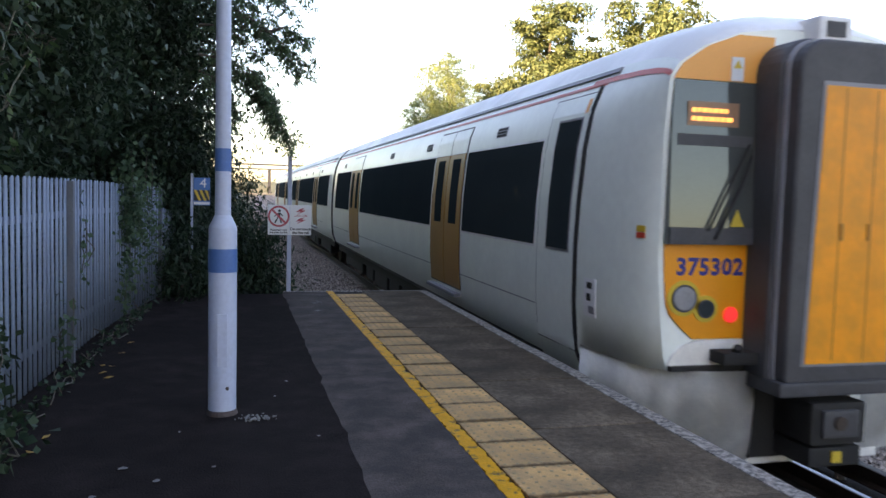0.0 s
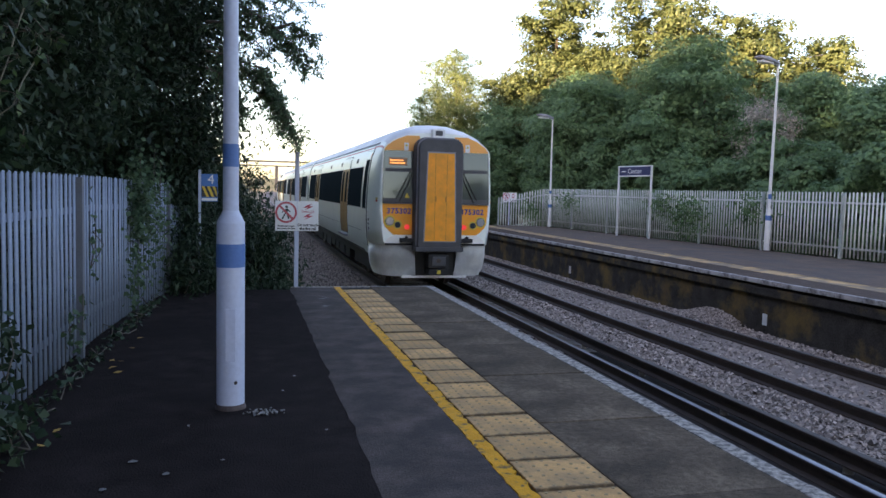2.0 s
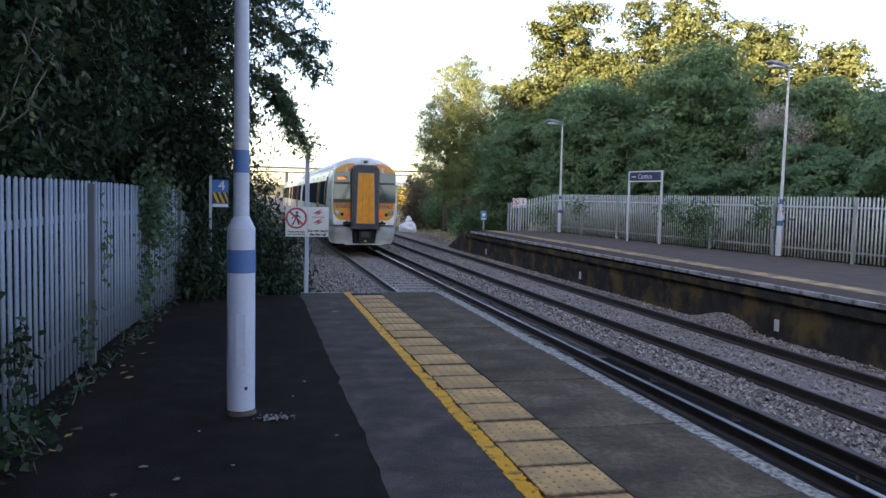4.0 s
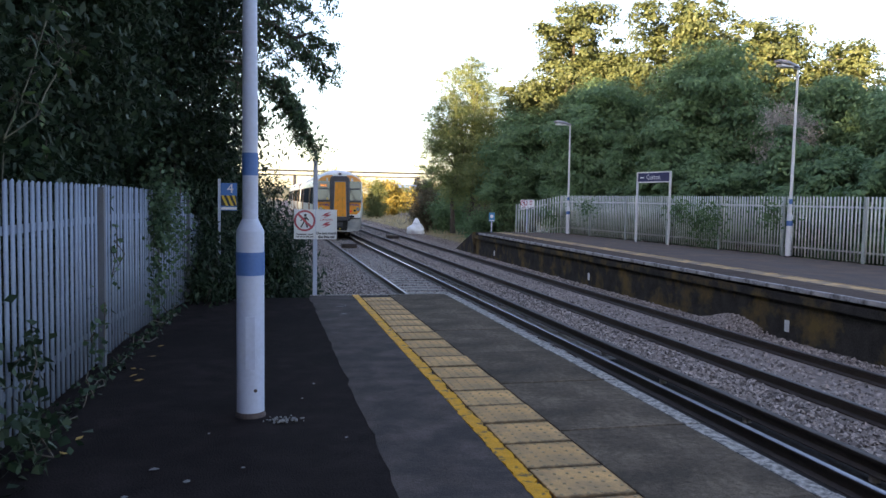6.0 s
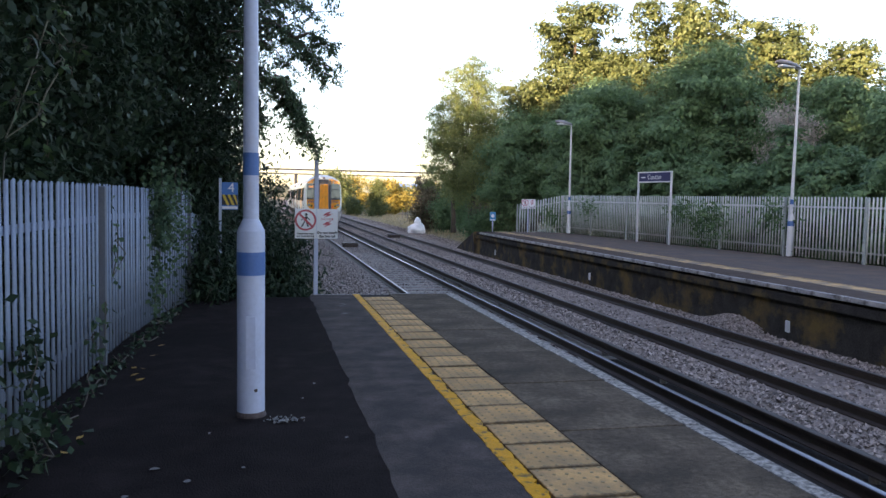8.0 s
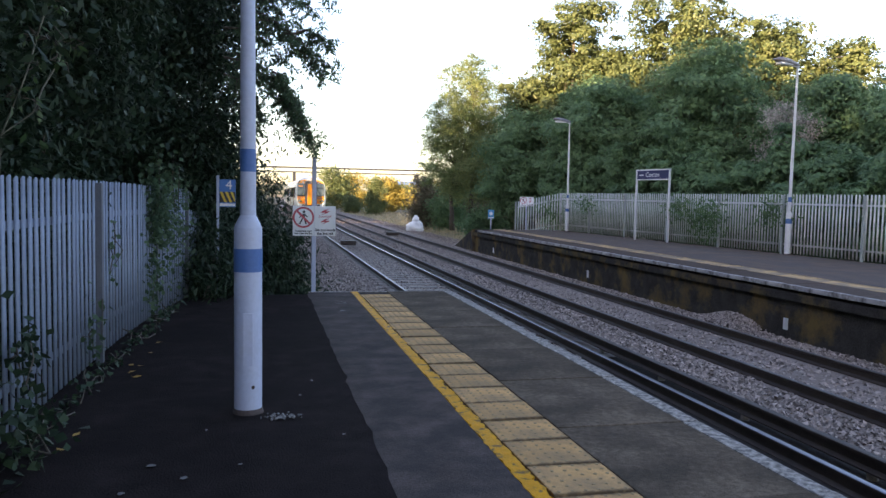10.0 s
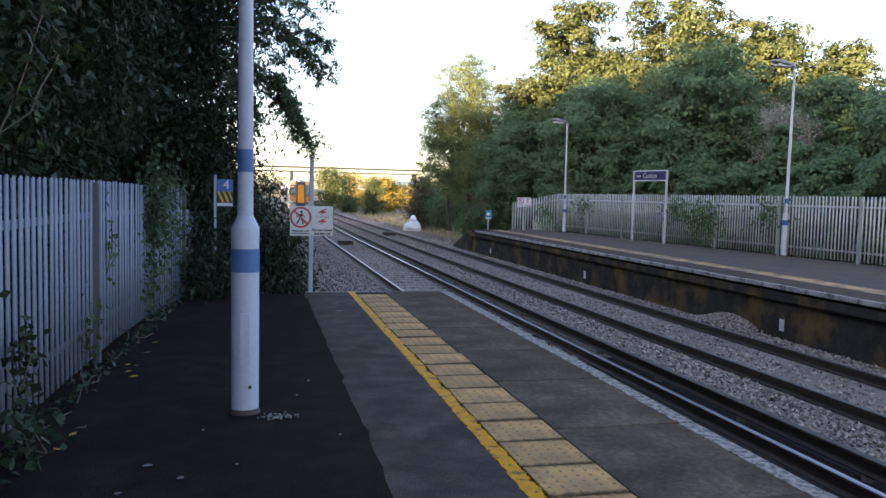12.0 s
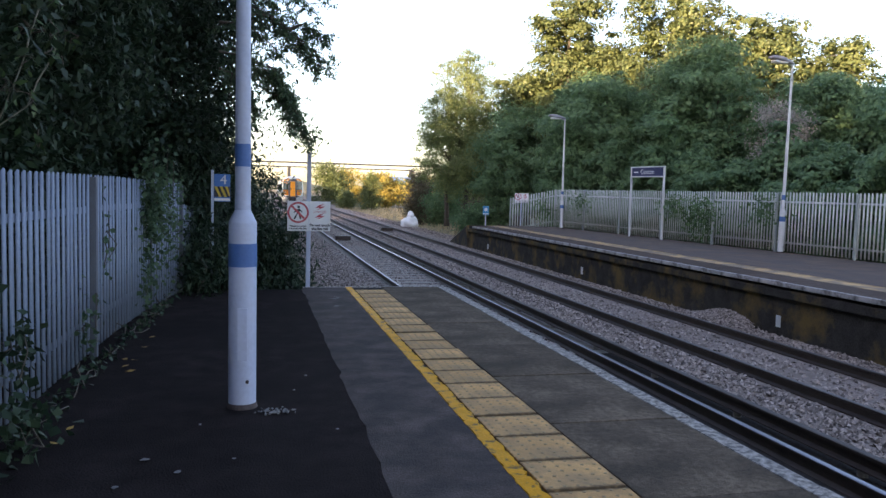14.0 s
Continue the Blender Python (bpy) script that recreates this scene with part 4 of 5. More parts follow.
def train_car(nose, label):
    """One car, from its rear face at y = 0 forwards; the origin is on the rail plane."""
    car = empty("train_car", pose(0, 0, 0), label=label, category="train car", group="cars of the train")
    st = (sorted([y for y, _ in SWELL] + [1.04, 1.05]) if nose else [0.0]) + [1.6, CAR - 0.25, CAR]
    part("body", hull(st, nose, 0, 8), T_WHITE, car, "white painted body shell", True)
    part("roof", hull(st, nose, 8, 12), T_ROOF, car, "pale curved roof", True)
    w = 0.97
    for y in (CAR,) if nose else (0.0, CAR):
        out = [(-x * w, z) for x, z in PROFILE] + [(x * w, z) for x, z in reversed(PROFILE[:-1])]
        part("end_wall", slab(bmesh.new(), out, y - 0.004, y + 0.004), T_DARK, car)
        part("gangway", boxed(-0.6, 0.6, min(y, y + (0.28 if y > 1 else -0.28)), max(y, y + (0.28 if y > 1 else -0.28)), 1.0, 3.3, 0.04), T_DARK, car, "dark ribbed gangway bellows")
    part("underframe", boxed(-1.2, 1.2, 1.6 if nose else 0.3, CAR - 0.3, 0.62, 0.84, 0.02), T_BLACK, car)
    rng = random.Random(3)
    y = 5.6
    while y < 12.5:
        l = rng.uniform(0.8, 1.6)
        for s in (-1, 1):
            part("equipment_box", boxed(min(s * 0.5, s * 1.18), max(s * 0.5, s * 1.18), y, y + l, rng.uniform(0.25, 0.4), 0.66, 0.03), T_BLACK, car)
        y += l + 0.25
    bogie(car, 3.3)
    bogie(car, CAR - 3.0)
    for s in (-1, 1):
        doors = (4.63, 13.30) if nose else (4.2, 13.1)
        wins = [(2.04, 4.54), (6.24, 13.10), (14.95, 17.8)] if nose else [(0.7, 4.05), (5.85, 12.9), (14.7, 17.9)]
        for a, b in wins:
            fr = part("window_surround", skin(a - 0.022, b + 0.022, 1.858, 2.882, 0.002, s), T_ROOF, car)
            part("window_glass", skin(a, b, 1.88, 2.86, 0.005, s), T_GLASS, fr, "dark tinted window glass")
        for d in doors:
            part("door_rubber", skin(d - 0.03, d + 1.55, 1.10, 3.20, 0.003, s), T_DARK, car)
            for k in (0, 1):
                leaf = part("passenger_door", skin(d + 0.77 * k + 0.01, d + 0.77 * k + 0.745, 1.12, 2.86, 0.010, s), T_DOOR, car, "ochre sliding door leaf")
                part("door_window", skin(d + 0.77 * k + 0.19, d + 0.77 * k + 0.55, 1.95, 2.80, 0.014, s), T_GLASS, leaf)
                part("door_head", skin(d + 0.77 * k + 0.01, d + 0.77 * k + 0.745, 2.865, 3.18, 0.010, s), T_WHITE, leaf)
            part("step", boxed(min(s * 1.34, s * 1.45), max(s * 1.34, s * 1.45), d, d + 1.52, 1.02, 1.06), T_TRIM, car)
        part("cantrail_stripe", skin(1.0 if nose else 0.3, CAR - 0.3, 3.265, 3.30, 0.004, s), T_RED, car, "thin red stripe below the roof")
        part("gutter", skin(0.9 if nose else 0.3, CAR - 0.3, 3.36, 3.40, 0.02, s), T_TRIM, car)
        for v in (3.2, 6.6, 9.6, 16.2):
            vt = part("vent_grille", skin(v, v + 0.34, 2.98, 3.09, 0.004, s), T_TRIM, car)
            for k in range(3):
                part("vent_slot", skin(v + 0.02, v + 0.32, 2.99 + 0.034 * k, 3.01 + 0.034 * k, 0.006, s), T_BLACK, vt)
        part("seam", skin(2.0, CAR - 0.3, 1.315, 1.325, 0.003, s), T_TRIM, car)
        part("sole_bar", skin(2.0 if nose else 0.3, CAR - 0.3, 0.80, 0.86, 0.004, s), T_DARK, car)
        if nose:
            part("cab_seam", skin(1.05, 1.11, 0.85, 3.27, 0.008, s, True), T_BLACK, car, "black seam behind the cab")
            part("cab_door_joint", skin(1.12, 1.955, 1.02, 3.225, 0.003, s, True), T_DARK, car)
            cd = part("cab_door", skin(1.13, 1.94, 1.03, 3.215, 0.006, s, True), T_WHITE, car)
            part("cab_door_frame", skin(1.22, 1.73, 1.86, 3.02, 0.009, s, True), T_TRIM, cd)
            part("cab_door_window", skin(1.24, 1.71, 1.88, 3.00, 0.012, s, True), T_GLASS, cd)
            part("door_label", skin(1.16, 1.22, 3.05, 3.17, 0.009, s, True), T_PEACH, cd)
            rc = part("side_recess", skin(0.70, 0.90, 1.37, 1.68, 0.006, s, True), T_ROOF, car)
            part("recess_latch", skin(0.76, 0.83, 1.60, 1.65, 0.014, s, True), T_BLACK, rc)
            part("recess_latch", skin(0.72, 0.80, 1.40, 1.46, 0.010, s, True), T_TRIM, rc)
            part("recess_latch", skin(0.78, 0.84, 1.50, 1.56, 0.010, s, True), T_BLACK, rc)
            bm = bmesh.new()
            last = None
            for y in [q for q, _ in SWELL] + [1.2]:
                pr = section(y, True)
                a, b = pr[7], pr[8]
                row = [bm.verts.new((s * (c[0] + 0.006), y, c[1])) for c in (a, (a[0] * 0.65 + b[0] * 0.35, a[1] * 0.65 + b[1] * 0.35))]
                if last:
                    bm.faces.new((last[0], last[1], row[1], row[0]))
                last = row
            part("nose_stripe", bm, T_RED, car, "thin red stripe round the cab")
            part("cab_side_label", skin(0.10, 0.18, 2.05, 2.09, 0.008, s, True), T_RED, car)
            part("cab_side_label", skin(0.10, 0.18, 2.095, 2.14, 0.008, s, True), SIGN_YEL, car)
    if not nose:
        return car
    # rear face, from the outside inwards; its plane is y = 0
    prof = [(1.14, SOLE), (1.175, 1.20)] + FACE[2:-1]
    cap = slab(bmesh.new(), [(-x, z) for x, z in prof] + [(x, z) for x, z in reversed(prof)], -0.002, 0.03)
    part("face", cap, T_WHITE, car)

    def xat(z):
        for (x0, z0), (x1, z1) in zip(prof, prof[1:]):
            if z0 <= z <= z1:
                return x0 + (x1 - x0) * (z - z0) / max(1e-6, z1 - z0)
        return prof[-1][0]
    for s in (-1, 1):
        def outline(z0, z1, inner, margin, n=6, skew=0.0):
            zs = [z0 + (z1 - z0) * k / n for k in range(n + 1)]
            o = [(s * (xat(z) - margin - skew * max(0, (z0 + 0.22 - z)) ** 1.2), z) for z in zs]
            o += [(s * inner, z1), (s * inner, z0)]
            return o if s > 0 else list(reversed(o))
        part("roof_band", slab(bmesh.new(), outline(3.185, 3.52, 0.40, 0.03, 12), -0.022, 0.0), T_PEACH, car, "orange band above the windscreen")
        bm = slab(bmesh.new(), outline(2.02, 3.18, 0.50, 0.035), -0.020, 0.0)
        for v in bm.verts:
            if v.co.y < -0.01:
                v.co.y -= (3.18 - v.co.z) * 0.05
        ws = part("windscreen", bm, T_SCREEN, car, "dark windscreen")
        part("screen_surround", slab(bmesh.new(), outline(2.02, 2.14, 0.50, 0.040), -0.083, -0.018), T_DARK, ws)
        part("inner_blind", slab(bmesh.new(), [(s * 0.56, 2.72), (s * 1.16, 2.72), (s * 1.16, 2.80), (s * 0.56, 2.80)] if s > 0 else [(s * 1.16, 2.72), (s * 0.56, 2.72), (s * 0.56, 2.80), (s * 1.16, 2.80)], -0.048, -0.019), T_DARK, ws)
        # wiper
        bm = bmesh.new()
        rings(bm, [(s * 0.86, -0.10, 2.06), (s * 0.66, -0.09, 2.45), (s * 0.58, -0.08, 2.66)], [0.014, 0.012, 0.01], 6)
        rings(bm, [(s * 0.92, -0.10, 2.12), (s * 0.60, -0.075, 2.74)], [0.010, 0.010], 6)
        part("wiper", bm, T_BLACK, car, "black windscreen wiper")
        yp = part("yellow_panel", slab(bmesh.new(), outline(1.33, 2.015, 0.50, 0.04, 8, 1.2), -0.020, 0.0), T_YEL, car, "warning yellow end panel")
        letters("375302", 0.172, T_NUM, yp, pose(s * 0.84, -0.022, 1.85), spacing=1.08, bold=0.0055)
        for x, z, r in ((1.045, 1.628, 0.10), (0.865, 1.55, 0.068)):
            lh = part("lamp_ring", disc(s * x, z, r + 0.03, -0.030, -0.018), SIGN_YEL, yp)
            hl = part("headlight", disc(s * x, z, r, -0.042, -0.028, r2=r), T_DARK, lh, "round headlight")
            part("reflector", disc(s * x, z, r * 0.82, -0.046, -0.030, r2=r), T_LENS if r > 0.09 else T_GLASS, hl)
        part("tail_lamp", disc(s * 0.655, 1.505, 0.058, -0.036, -0.018), TAIL, yp, "glowing red tail light")
        part("warning_label", slab(bmesh.new(), [(s * 0.70 - 0.05, 3.19), (s * 0.70 + 0.05, 3.19), (s * 0.70 + 0.05, 3.36), (s * 0.70 - 0.05, 3.36)], -0.028, -0.017), WHITE, car)
        part("label_triangle", slab(bmesh.new(), [(s * 0.70 - 0.035, 3.28), (s * 0.70 + 0.035, 3.28), (s * 0.70, 3.34)], -0.032, -0.026), SIGN_YEL, car)
        # lower face and valance
        o = [(s * 1.15, 1.14), (s * 1.12, 1.21), (s * 1.04, 1.28), (s * 0.92, 1.32), (s * 0.50, 1.325), (s * 0.50, 1.14)]
        part("bumper_recess", slab(bmesh.new(), o if s > 0 else list(reversed(o)), -0.03, 0.0), T_SKIRT, car)
        part("bumper_line", boxed(min(s * 1.14, s * 0.45), max(s * 1.14, s * 0.45), -0.06, 0.0, 1.10, 1.14, 0.008), T_BLACK, car)
        bm = bmesh.new()
        last = None
        for x, y in ((0.47, -0.10), (0.80, -0.08), (1.06, -0.01), (1.22, 0.14), (1.30, 0.42), (1.335, 0.80), (1.345, 1.03)):
            row = [bm.verts.new((s * x * k, y + dy, z)) for z, k, dy in ((1.10, 1.0, 0), (0.85, 1.0, 0.0), (0.60, 0.97, 0.03), (0.40, 0.91, 0.10))]
            if last:
                for i in range(3):
                    q = (last[i], last[i + 1], row[i + 1], row[i])
                    bm.faces.new(q if s < 0 else tuple(reversed(q)))
            last = row
        bmesh.ops.solidify(bm, geom=bm.faces[:], thickness=0.03)
        bmesh.ops.recalc_face_normals(bm, faces=bm.faces[:])
        part("valance", bm, T_SKIRT, car, "grimy white lower valance", True)
        bm = box(bmesh.new(), min(s * 0.5, s * 0.82), max(s * 0.5, s * 0.82), -0.22, -0.03, 1.17, 1.26, 0.02)
        rings(bm, [(s * 0.68, -0.16, 1.24), (s * 0.70, -0.2, 1.30)], [0.05, 0.03], 8)
        part("jumper_socket", bm, T_BLACK, car)
    part("lower_band", boxed(-0.5, 0.5, -0.02, 0.0, 1.3, 3.4), T_DARK, car)
    # destination display behind the left screen
    ds = part("destination_display", boxed(-1.09, -0.68, -0.040, -0.018, 2.86, 3.03), DISPLAY, car)
    for k in (0, 1):
        x = -1.06
        row = random.Random(7 + k)
        while x < -0.77:
            w = row.uniform(0.02, 0.055)
            part("lit_bar", boxed(x, x + w, -0.043, -0.0385, 2.955 - 0.06 * k, 2.985 - 0.06 * k), LEDS, ds)
            x += w + 0.012
    part("yellow_triangle", slab(bmesh.new(), [(-0.73, 2.15), (-0.62, 2.15), (-0.675, 2.27)], -0.080, -0.06), SIGN_YEL, car)
    # gangway
    def rounded(w, z0, z1, rt, rb):
        o = [(-w + rb - rb * math.sin(q), z0 + rb - rb * math.cos(q)) for q in (0, 0.52, 1.05, 1.57)][::-1]
        o += [(w - rb + rb * math.sin(q), z0 + rb - rb * math.cos(q)) for q in (0, 0.52, 1.05, 1.57)]
        o += [(w - rt + rt * math.cos(q), z1 - rt + rt * math.sin(q)) for q in (0, 0.26, 0.52, 0.79, 1.05, 1.31, 1.57)]
        o += [(-w + rt - rt * math.sin(q), z1 - rt + rt * math.cos(q)) for q in (0, 0.26, 0.52, 0.79, 1.05, 1.31, 1.57)]
        return o

    def soft_slab(o, y0, y1, b):
        bm = slab(bmesh.new(), o, y0, y1)
        bmesh.ops.remove_doubles(bm, verts=bm.verts[:], dist=0.001)
        bm.edges.ensure_lookup_table()
        es = [e for e in bm.edges if abs(e.verts[0].co.y - y0) < 1e-5 and abs(e.verts[1].co.y - y0) < 1e-5]
        bmesh.ops.bevel(bm, geom=es, offset=b, segments=3, affect="EDGES", profile=0.6)
        bmesh.ops.recalc_face_normals(bm, faces=bm.faces[:])
        return bm
    gw = part("gangway_housing", soft_slab(rounded(0.54, 1.05, 3.48, 0.24, 0.06), -0.30, 0.02, 0.04), T_DARK, car, "dark rubber gangway housing")
    gf = part("gangway_frame", soft_slab(rounded(0.495, 1.07, 3.45, 0.21, 0.05), -0.44, -0.24, 0.035), T_DARK, gw)
    part("frame_lip", soft_slab(rounded(0.515, 1.06, 3.465, 0.22, 0.05), -0.335, -0.300, 0.008), T_TRIM, gw)
    dr = part("gangway_door", slab(bmesh.new(), [(-0.345, 1.22), (0.345, 1.22), (0.29, 3.135), (-0.29, 3.135)], -0.452, -0.43), T_DOORY, car, "yellow gangway door with two dark seams")
    part("door_edge", slab(bmesh.new(), [(-0.372, 1.20), (0.372, 1.20), (0.315, 3.165), (-0.315, 3.165)], -0.446, -0.43), T_TRIM, car)
    for x in (-0.13, 0.13):
        part("door_seam", boxed(x - 0.005, x + 0.005, -0.4535, -0.450, 1.24, 3.12), DOOR_LINE, dr)
        part("door_handle", boxed(x * 0.85 - 0.012, x * 0.85 + 0.012, -0.460, -0.45, 2.08, 2.20, 0.003), DOOR_LINE, dr)
    part("gangway_lamp", box(bmesh.new(), -0.14, 0.14, -0.16, 0.30, 3.46, 3.68, 0.03), T_ROOF, car)
    part("lamp_lens", boxed(-0.08, 0.08, -0.168, -0.155, 3.53, 3.64), T_DARK, car)
    part("gangway_sill", box(bmesh.new(), -0.54, 0.54, -0.46, 0.0, 0.99, 1.09, 0.02), T_DARK, car)
    # coupler
    part("coupler_bay", boxed(-0.44, 0.44, -0.02, 0.3, 0.42, 1.0), T_BLACK, car)
    cp = part("coupler_head", box(bmesh.new(), -0.23, 0.23, -0.42, 0.05, 0.62, 0.93, 0.04), T_BLACK, car)
    part("coupler_face", box(bmesh.new(), -0.15, 0.15, -0.45, -0.41, 0.68, 0.88, 0.02), T_DARK, cp)
    part("coupler_boss", disc(-0.02, 0.79, 0.05, -0.47, -0.44, 14), RUST, cp)
    part("electric_head", box(bmesh.new(), -0.22, 0.22, -0.40, 0.0, 0.46, 0.60, 0.02), T_BLACK, car)
    part("orange_tag", boxed(-0.035, 0.045, -0.412, -0.40, 0.49, 0.57), SIGN_YEL, car)
    part("front_apron", box(bmesh.new(), -0.75, 0.75, 0.0, 0.12, 0.36, 0.44, 0.02), T_SKIRT, car)
    for s in (-1, 1):
        part("aerial", rings(bmesh.new(), [(s * 0.25, 2.2, 3.74), (s * 0.25, 2.3, 3.86)], [0.03, 0.008], 8), T_DARK, car)
    return car


rear_car = train_car(True, "white electric train rear car with yellow gangway door")
middle_car = train_car(False, "white electric train middle car with ochre doors")
front_car = copy_thing(middle_car, pose(0, 0, 0))
tagged(front_car, "white electric train leading car with ochre doors")


# ---- trees and plants ----
def lobes_ball(rng, r, h0, h1, n, squash=0.8):
    """An uneven crown of lobes between two heights, smaller ones sticking out."""
    out = []
    for k in range(n):
        f = (k + 0.5) / n
        z = h0 + (h1 - h0) * f
        q = r * (1.0 - 0.75 * abs(f - 0.42) ** 1.3)
        a = rng.uniform(0, 6.28)
        d = q * rng.uniform(0.15, 0.45)
        out.append((d * math.cos(a), d * math.sin(a), z, q * rng.uniform(0.45, 0.65), q * rng.uniform(0.45, 0.65), max(0.5, (h1 - h0) / n * rng.uniform(0.9, 1.4))))
        for _ in range(2):
            a = rng.uniform(0, 6.28)
            d = q * rng.uniform(0.65, 0.95)
            w = q * rng.uniform(0.16, 0.32)
            out.append((d * math.cos(a), d * math.sin(a), z + rng.uniform(-0.4, 0.5) * (h1 - h0) / n, w, w, w * rng.uniform(0.5, 0.9)))
    return out


R_ = random.Random(11)
# wood behind the far fence
WOOD = [  # x, y, top, radius, leaf, material, boughs, what
    (17.3, 42.5, 12.4, 3.24, 0.178, LEAF_OAK, 756, "tall oak lit gold at the top"),
    (21.6, 38.5, 12.2, 4.00, 0.178, LEAF_OAK, 918, "broad oak with sunlit golden crown"),
    (25.2, 36.0, 10.7, 3.67, 0.178, LEAF_OAK, 810, "oak with sunlit upper leaves"),
    (28.4, 34.5, 9.7, 2.59, 0.170, LEAF_OAK, 567, "rounded oak with gold-lit top"),
    (15.6, 44.0, 8.6, 2.48, 0.163, LEAF_OAK, 513, "slender oak beside the willow"),
    (16.6, 38.6, 7.6, 2.81, 0.163, LEAF_GREEN, 567, "dark green maple behind the fence"),
    (12.8, 48.0, 10.3, 3.24, 0.148, LEAF_WILLOW, 1040, "airy pale green willow with thin stems"),
    (16.2, 34.8, 7.1, 3.13, 0.155, LEAF_GREEN, 648, "dark green sycamore behind the fence"),
    (18.6, 30.0, 8.2, 3.35, 0.155, LEAF_GREEN, 756, "dense dark green tree behind the fence"),
    (20.6, 26.2, 6.1, 3.13, 0.148, LEAF_GREEN, 702, "dense green tree behind the fence"),
    (22.2, 22.6, 5.9, 3.24, 0.148, LEAF_GREEN, 702, "dense green tree behind the fence"),
    (21.8, 18.0, 5.6, 3.13, 0.133, LEAF_GREEN, 621, "leafy green hazel behind the fence"),
    (22.5, 13.0, 6.0, 3.24, 0.133, LEAF_GREEN, 486, "leafy green hazel behind the fence"),
    (26.0, 27.0, 6.4, 3.46, 0.155, LEAF_GREEN, 648, "green tree in the wood"),
    (29.5, 28.0, 6.6, 3.46, 0.155, LEAF_GREEN, 648, "green tree at the edge of the wood"),
    (11.9, 49.0, 8.2, 2.3, 0.150, LEAF_WILLOW, 620, "slender pale green willow at the wood edge"),
    (19.4, 41.6, 10.0, 2.8, 0.178, LEAF_OAK, 640, "oak in the middle of the wood"),
    (13.9, 47.0, 6.8, 2.6, 0.155, LEAF_WILLOW, 700, "pale green sallow beside the willow"),
    (14.3, 42.0, 6.4, 2.70, 0.148, LEAF_GREEN, 567, "dark green tree beyond the platform ramp"),
]
for i, (x, y, top, r, leaf, ml, n, what) in enumerate(WOOD):
    willow = ml is LEAF_WILLOW
    z0 = -0.7
    low = 2.0 if willow else (1.6 if top > 9 else 0.6)
    core = (0, 0, (low + top - z0) / 2, r * 0.78, r * 0.78, (top - z0 - low) * 0.46)
    plant("tree", (x, y, z0), lobes_ball(R_, r, low, top - z0 - 0.6, 12 if top > 9 else 9) + [core], leaf * (0.85 if willow else 1.0), ml, n, 46 if willow else 80, 0.46 if willow else 0.52, 100 + i,
          trunk=0.16 if willow else 0.22, limbs=16, narrow=0.4 if willow else 0.62, shell=0.35 if willow else 0.55, domes=True, label=what, category="tree", group="wood behind the far platform")
# understorey along the fence
for i in range(11):
    y = 15.5 + 2.1 * i
    x = 16.6 - 0.1 * (y - 15) + R_.uniform(-0.2, 0.4)
    h = R_.uniform(2.8, 4.0)
    plant("shrub", (x + 0.3, y, -0.5), lobes_ball(R_, 1.5, 0.4, h, 6), 0.14, LEAF_GREEN, 330, 42, 0.28, 200 + i, trunk=0.05, limbs=5, narrow=0.6, domes=True,
          label="dense green shrub crowding the far fence", category="shrub", group="shrubs along the far fence")
plant("buddleia", (18.0, 24.6, 1.6), lobes_ball(R_, 1.1, 1.2, 3.0, 5), 0.10, FLOWER, 420, 16, 0.2, 260, trunk=0.05, narrow=0.4, label="buddleia with faded grey-pink flower heads", category="shrub")
# scrub between platform ramp and the distance
for i, (x, y, h, r, ml, what) in enumerate([(15.2, 60, 3.6, 2.2, LEAF_BROWN, "brown leafless scrub by the line"), (16.5, 52, 3.0, 1.9, LEAF_BROWN, "brownish bramble scrub near the track"),
                                      (12.6, 45, 1.6, 1.2, LEAF_GREEN, "low bramble beside the ramp"), (19, 70, 5.2, 2.8, LEAF_BROWN, "dark scrubby hawthorn by the line")]):
    plant("shrub", (x, y, -1.3), lobes_ball(R_, r, 0.4, h, 6), 0.15, ml, 500, 18, 0.3, 300 + i, trunk=0.06, limbs=8, label=what, category="shrub", group="scrub by the line")
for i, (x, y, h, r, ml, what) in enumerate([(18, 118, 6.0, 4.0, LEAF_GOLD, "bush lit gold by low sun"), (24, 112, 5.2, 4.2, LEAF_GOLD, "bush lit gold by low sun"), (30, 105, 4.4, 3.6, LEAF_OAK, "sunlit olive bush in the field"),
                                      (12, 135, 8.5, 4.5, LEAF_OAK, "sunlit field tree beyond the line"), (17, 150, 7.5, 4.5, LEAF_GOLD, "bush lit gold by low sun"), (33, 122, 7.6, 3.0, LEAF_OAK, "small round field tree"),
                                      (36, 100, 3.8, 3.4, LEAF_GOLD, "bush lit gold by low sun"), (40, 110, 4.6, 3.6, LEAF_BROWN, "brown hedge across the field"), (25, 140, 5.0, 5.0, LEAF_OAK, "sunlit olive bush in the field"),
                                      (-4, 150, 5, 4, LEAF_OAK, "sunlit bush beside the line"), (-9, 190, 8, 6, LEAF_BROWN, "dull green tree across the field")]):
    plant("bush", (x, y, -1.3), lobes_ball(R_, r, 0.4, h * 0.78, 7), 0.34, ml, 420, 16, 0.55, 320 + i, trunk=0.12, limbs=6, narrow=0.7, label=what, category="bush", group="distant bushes")

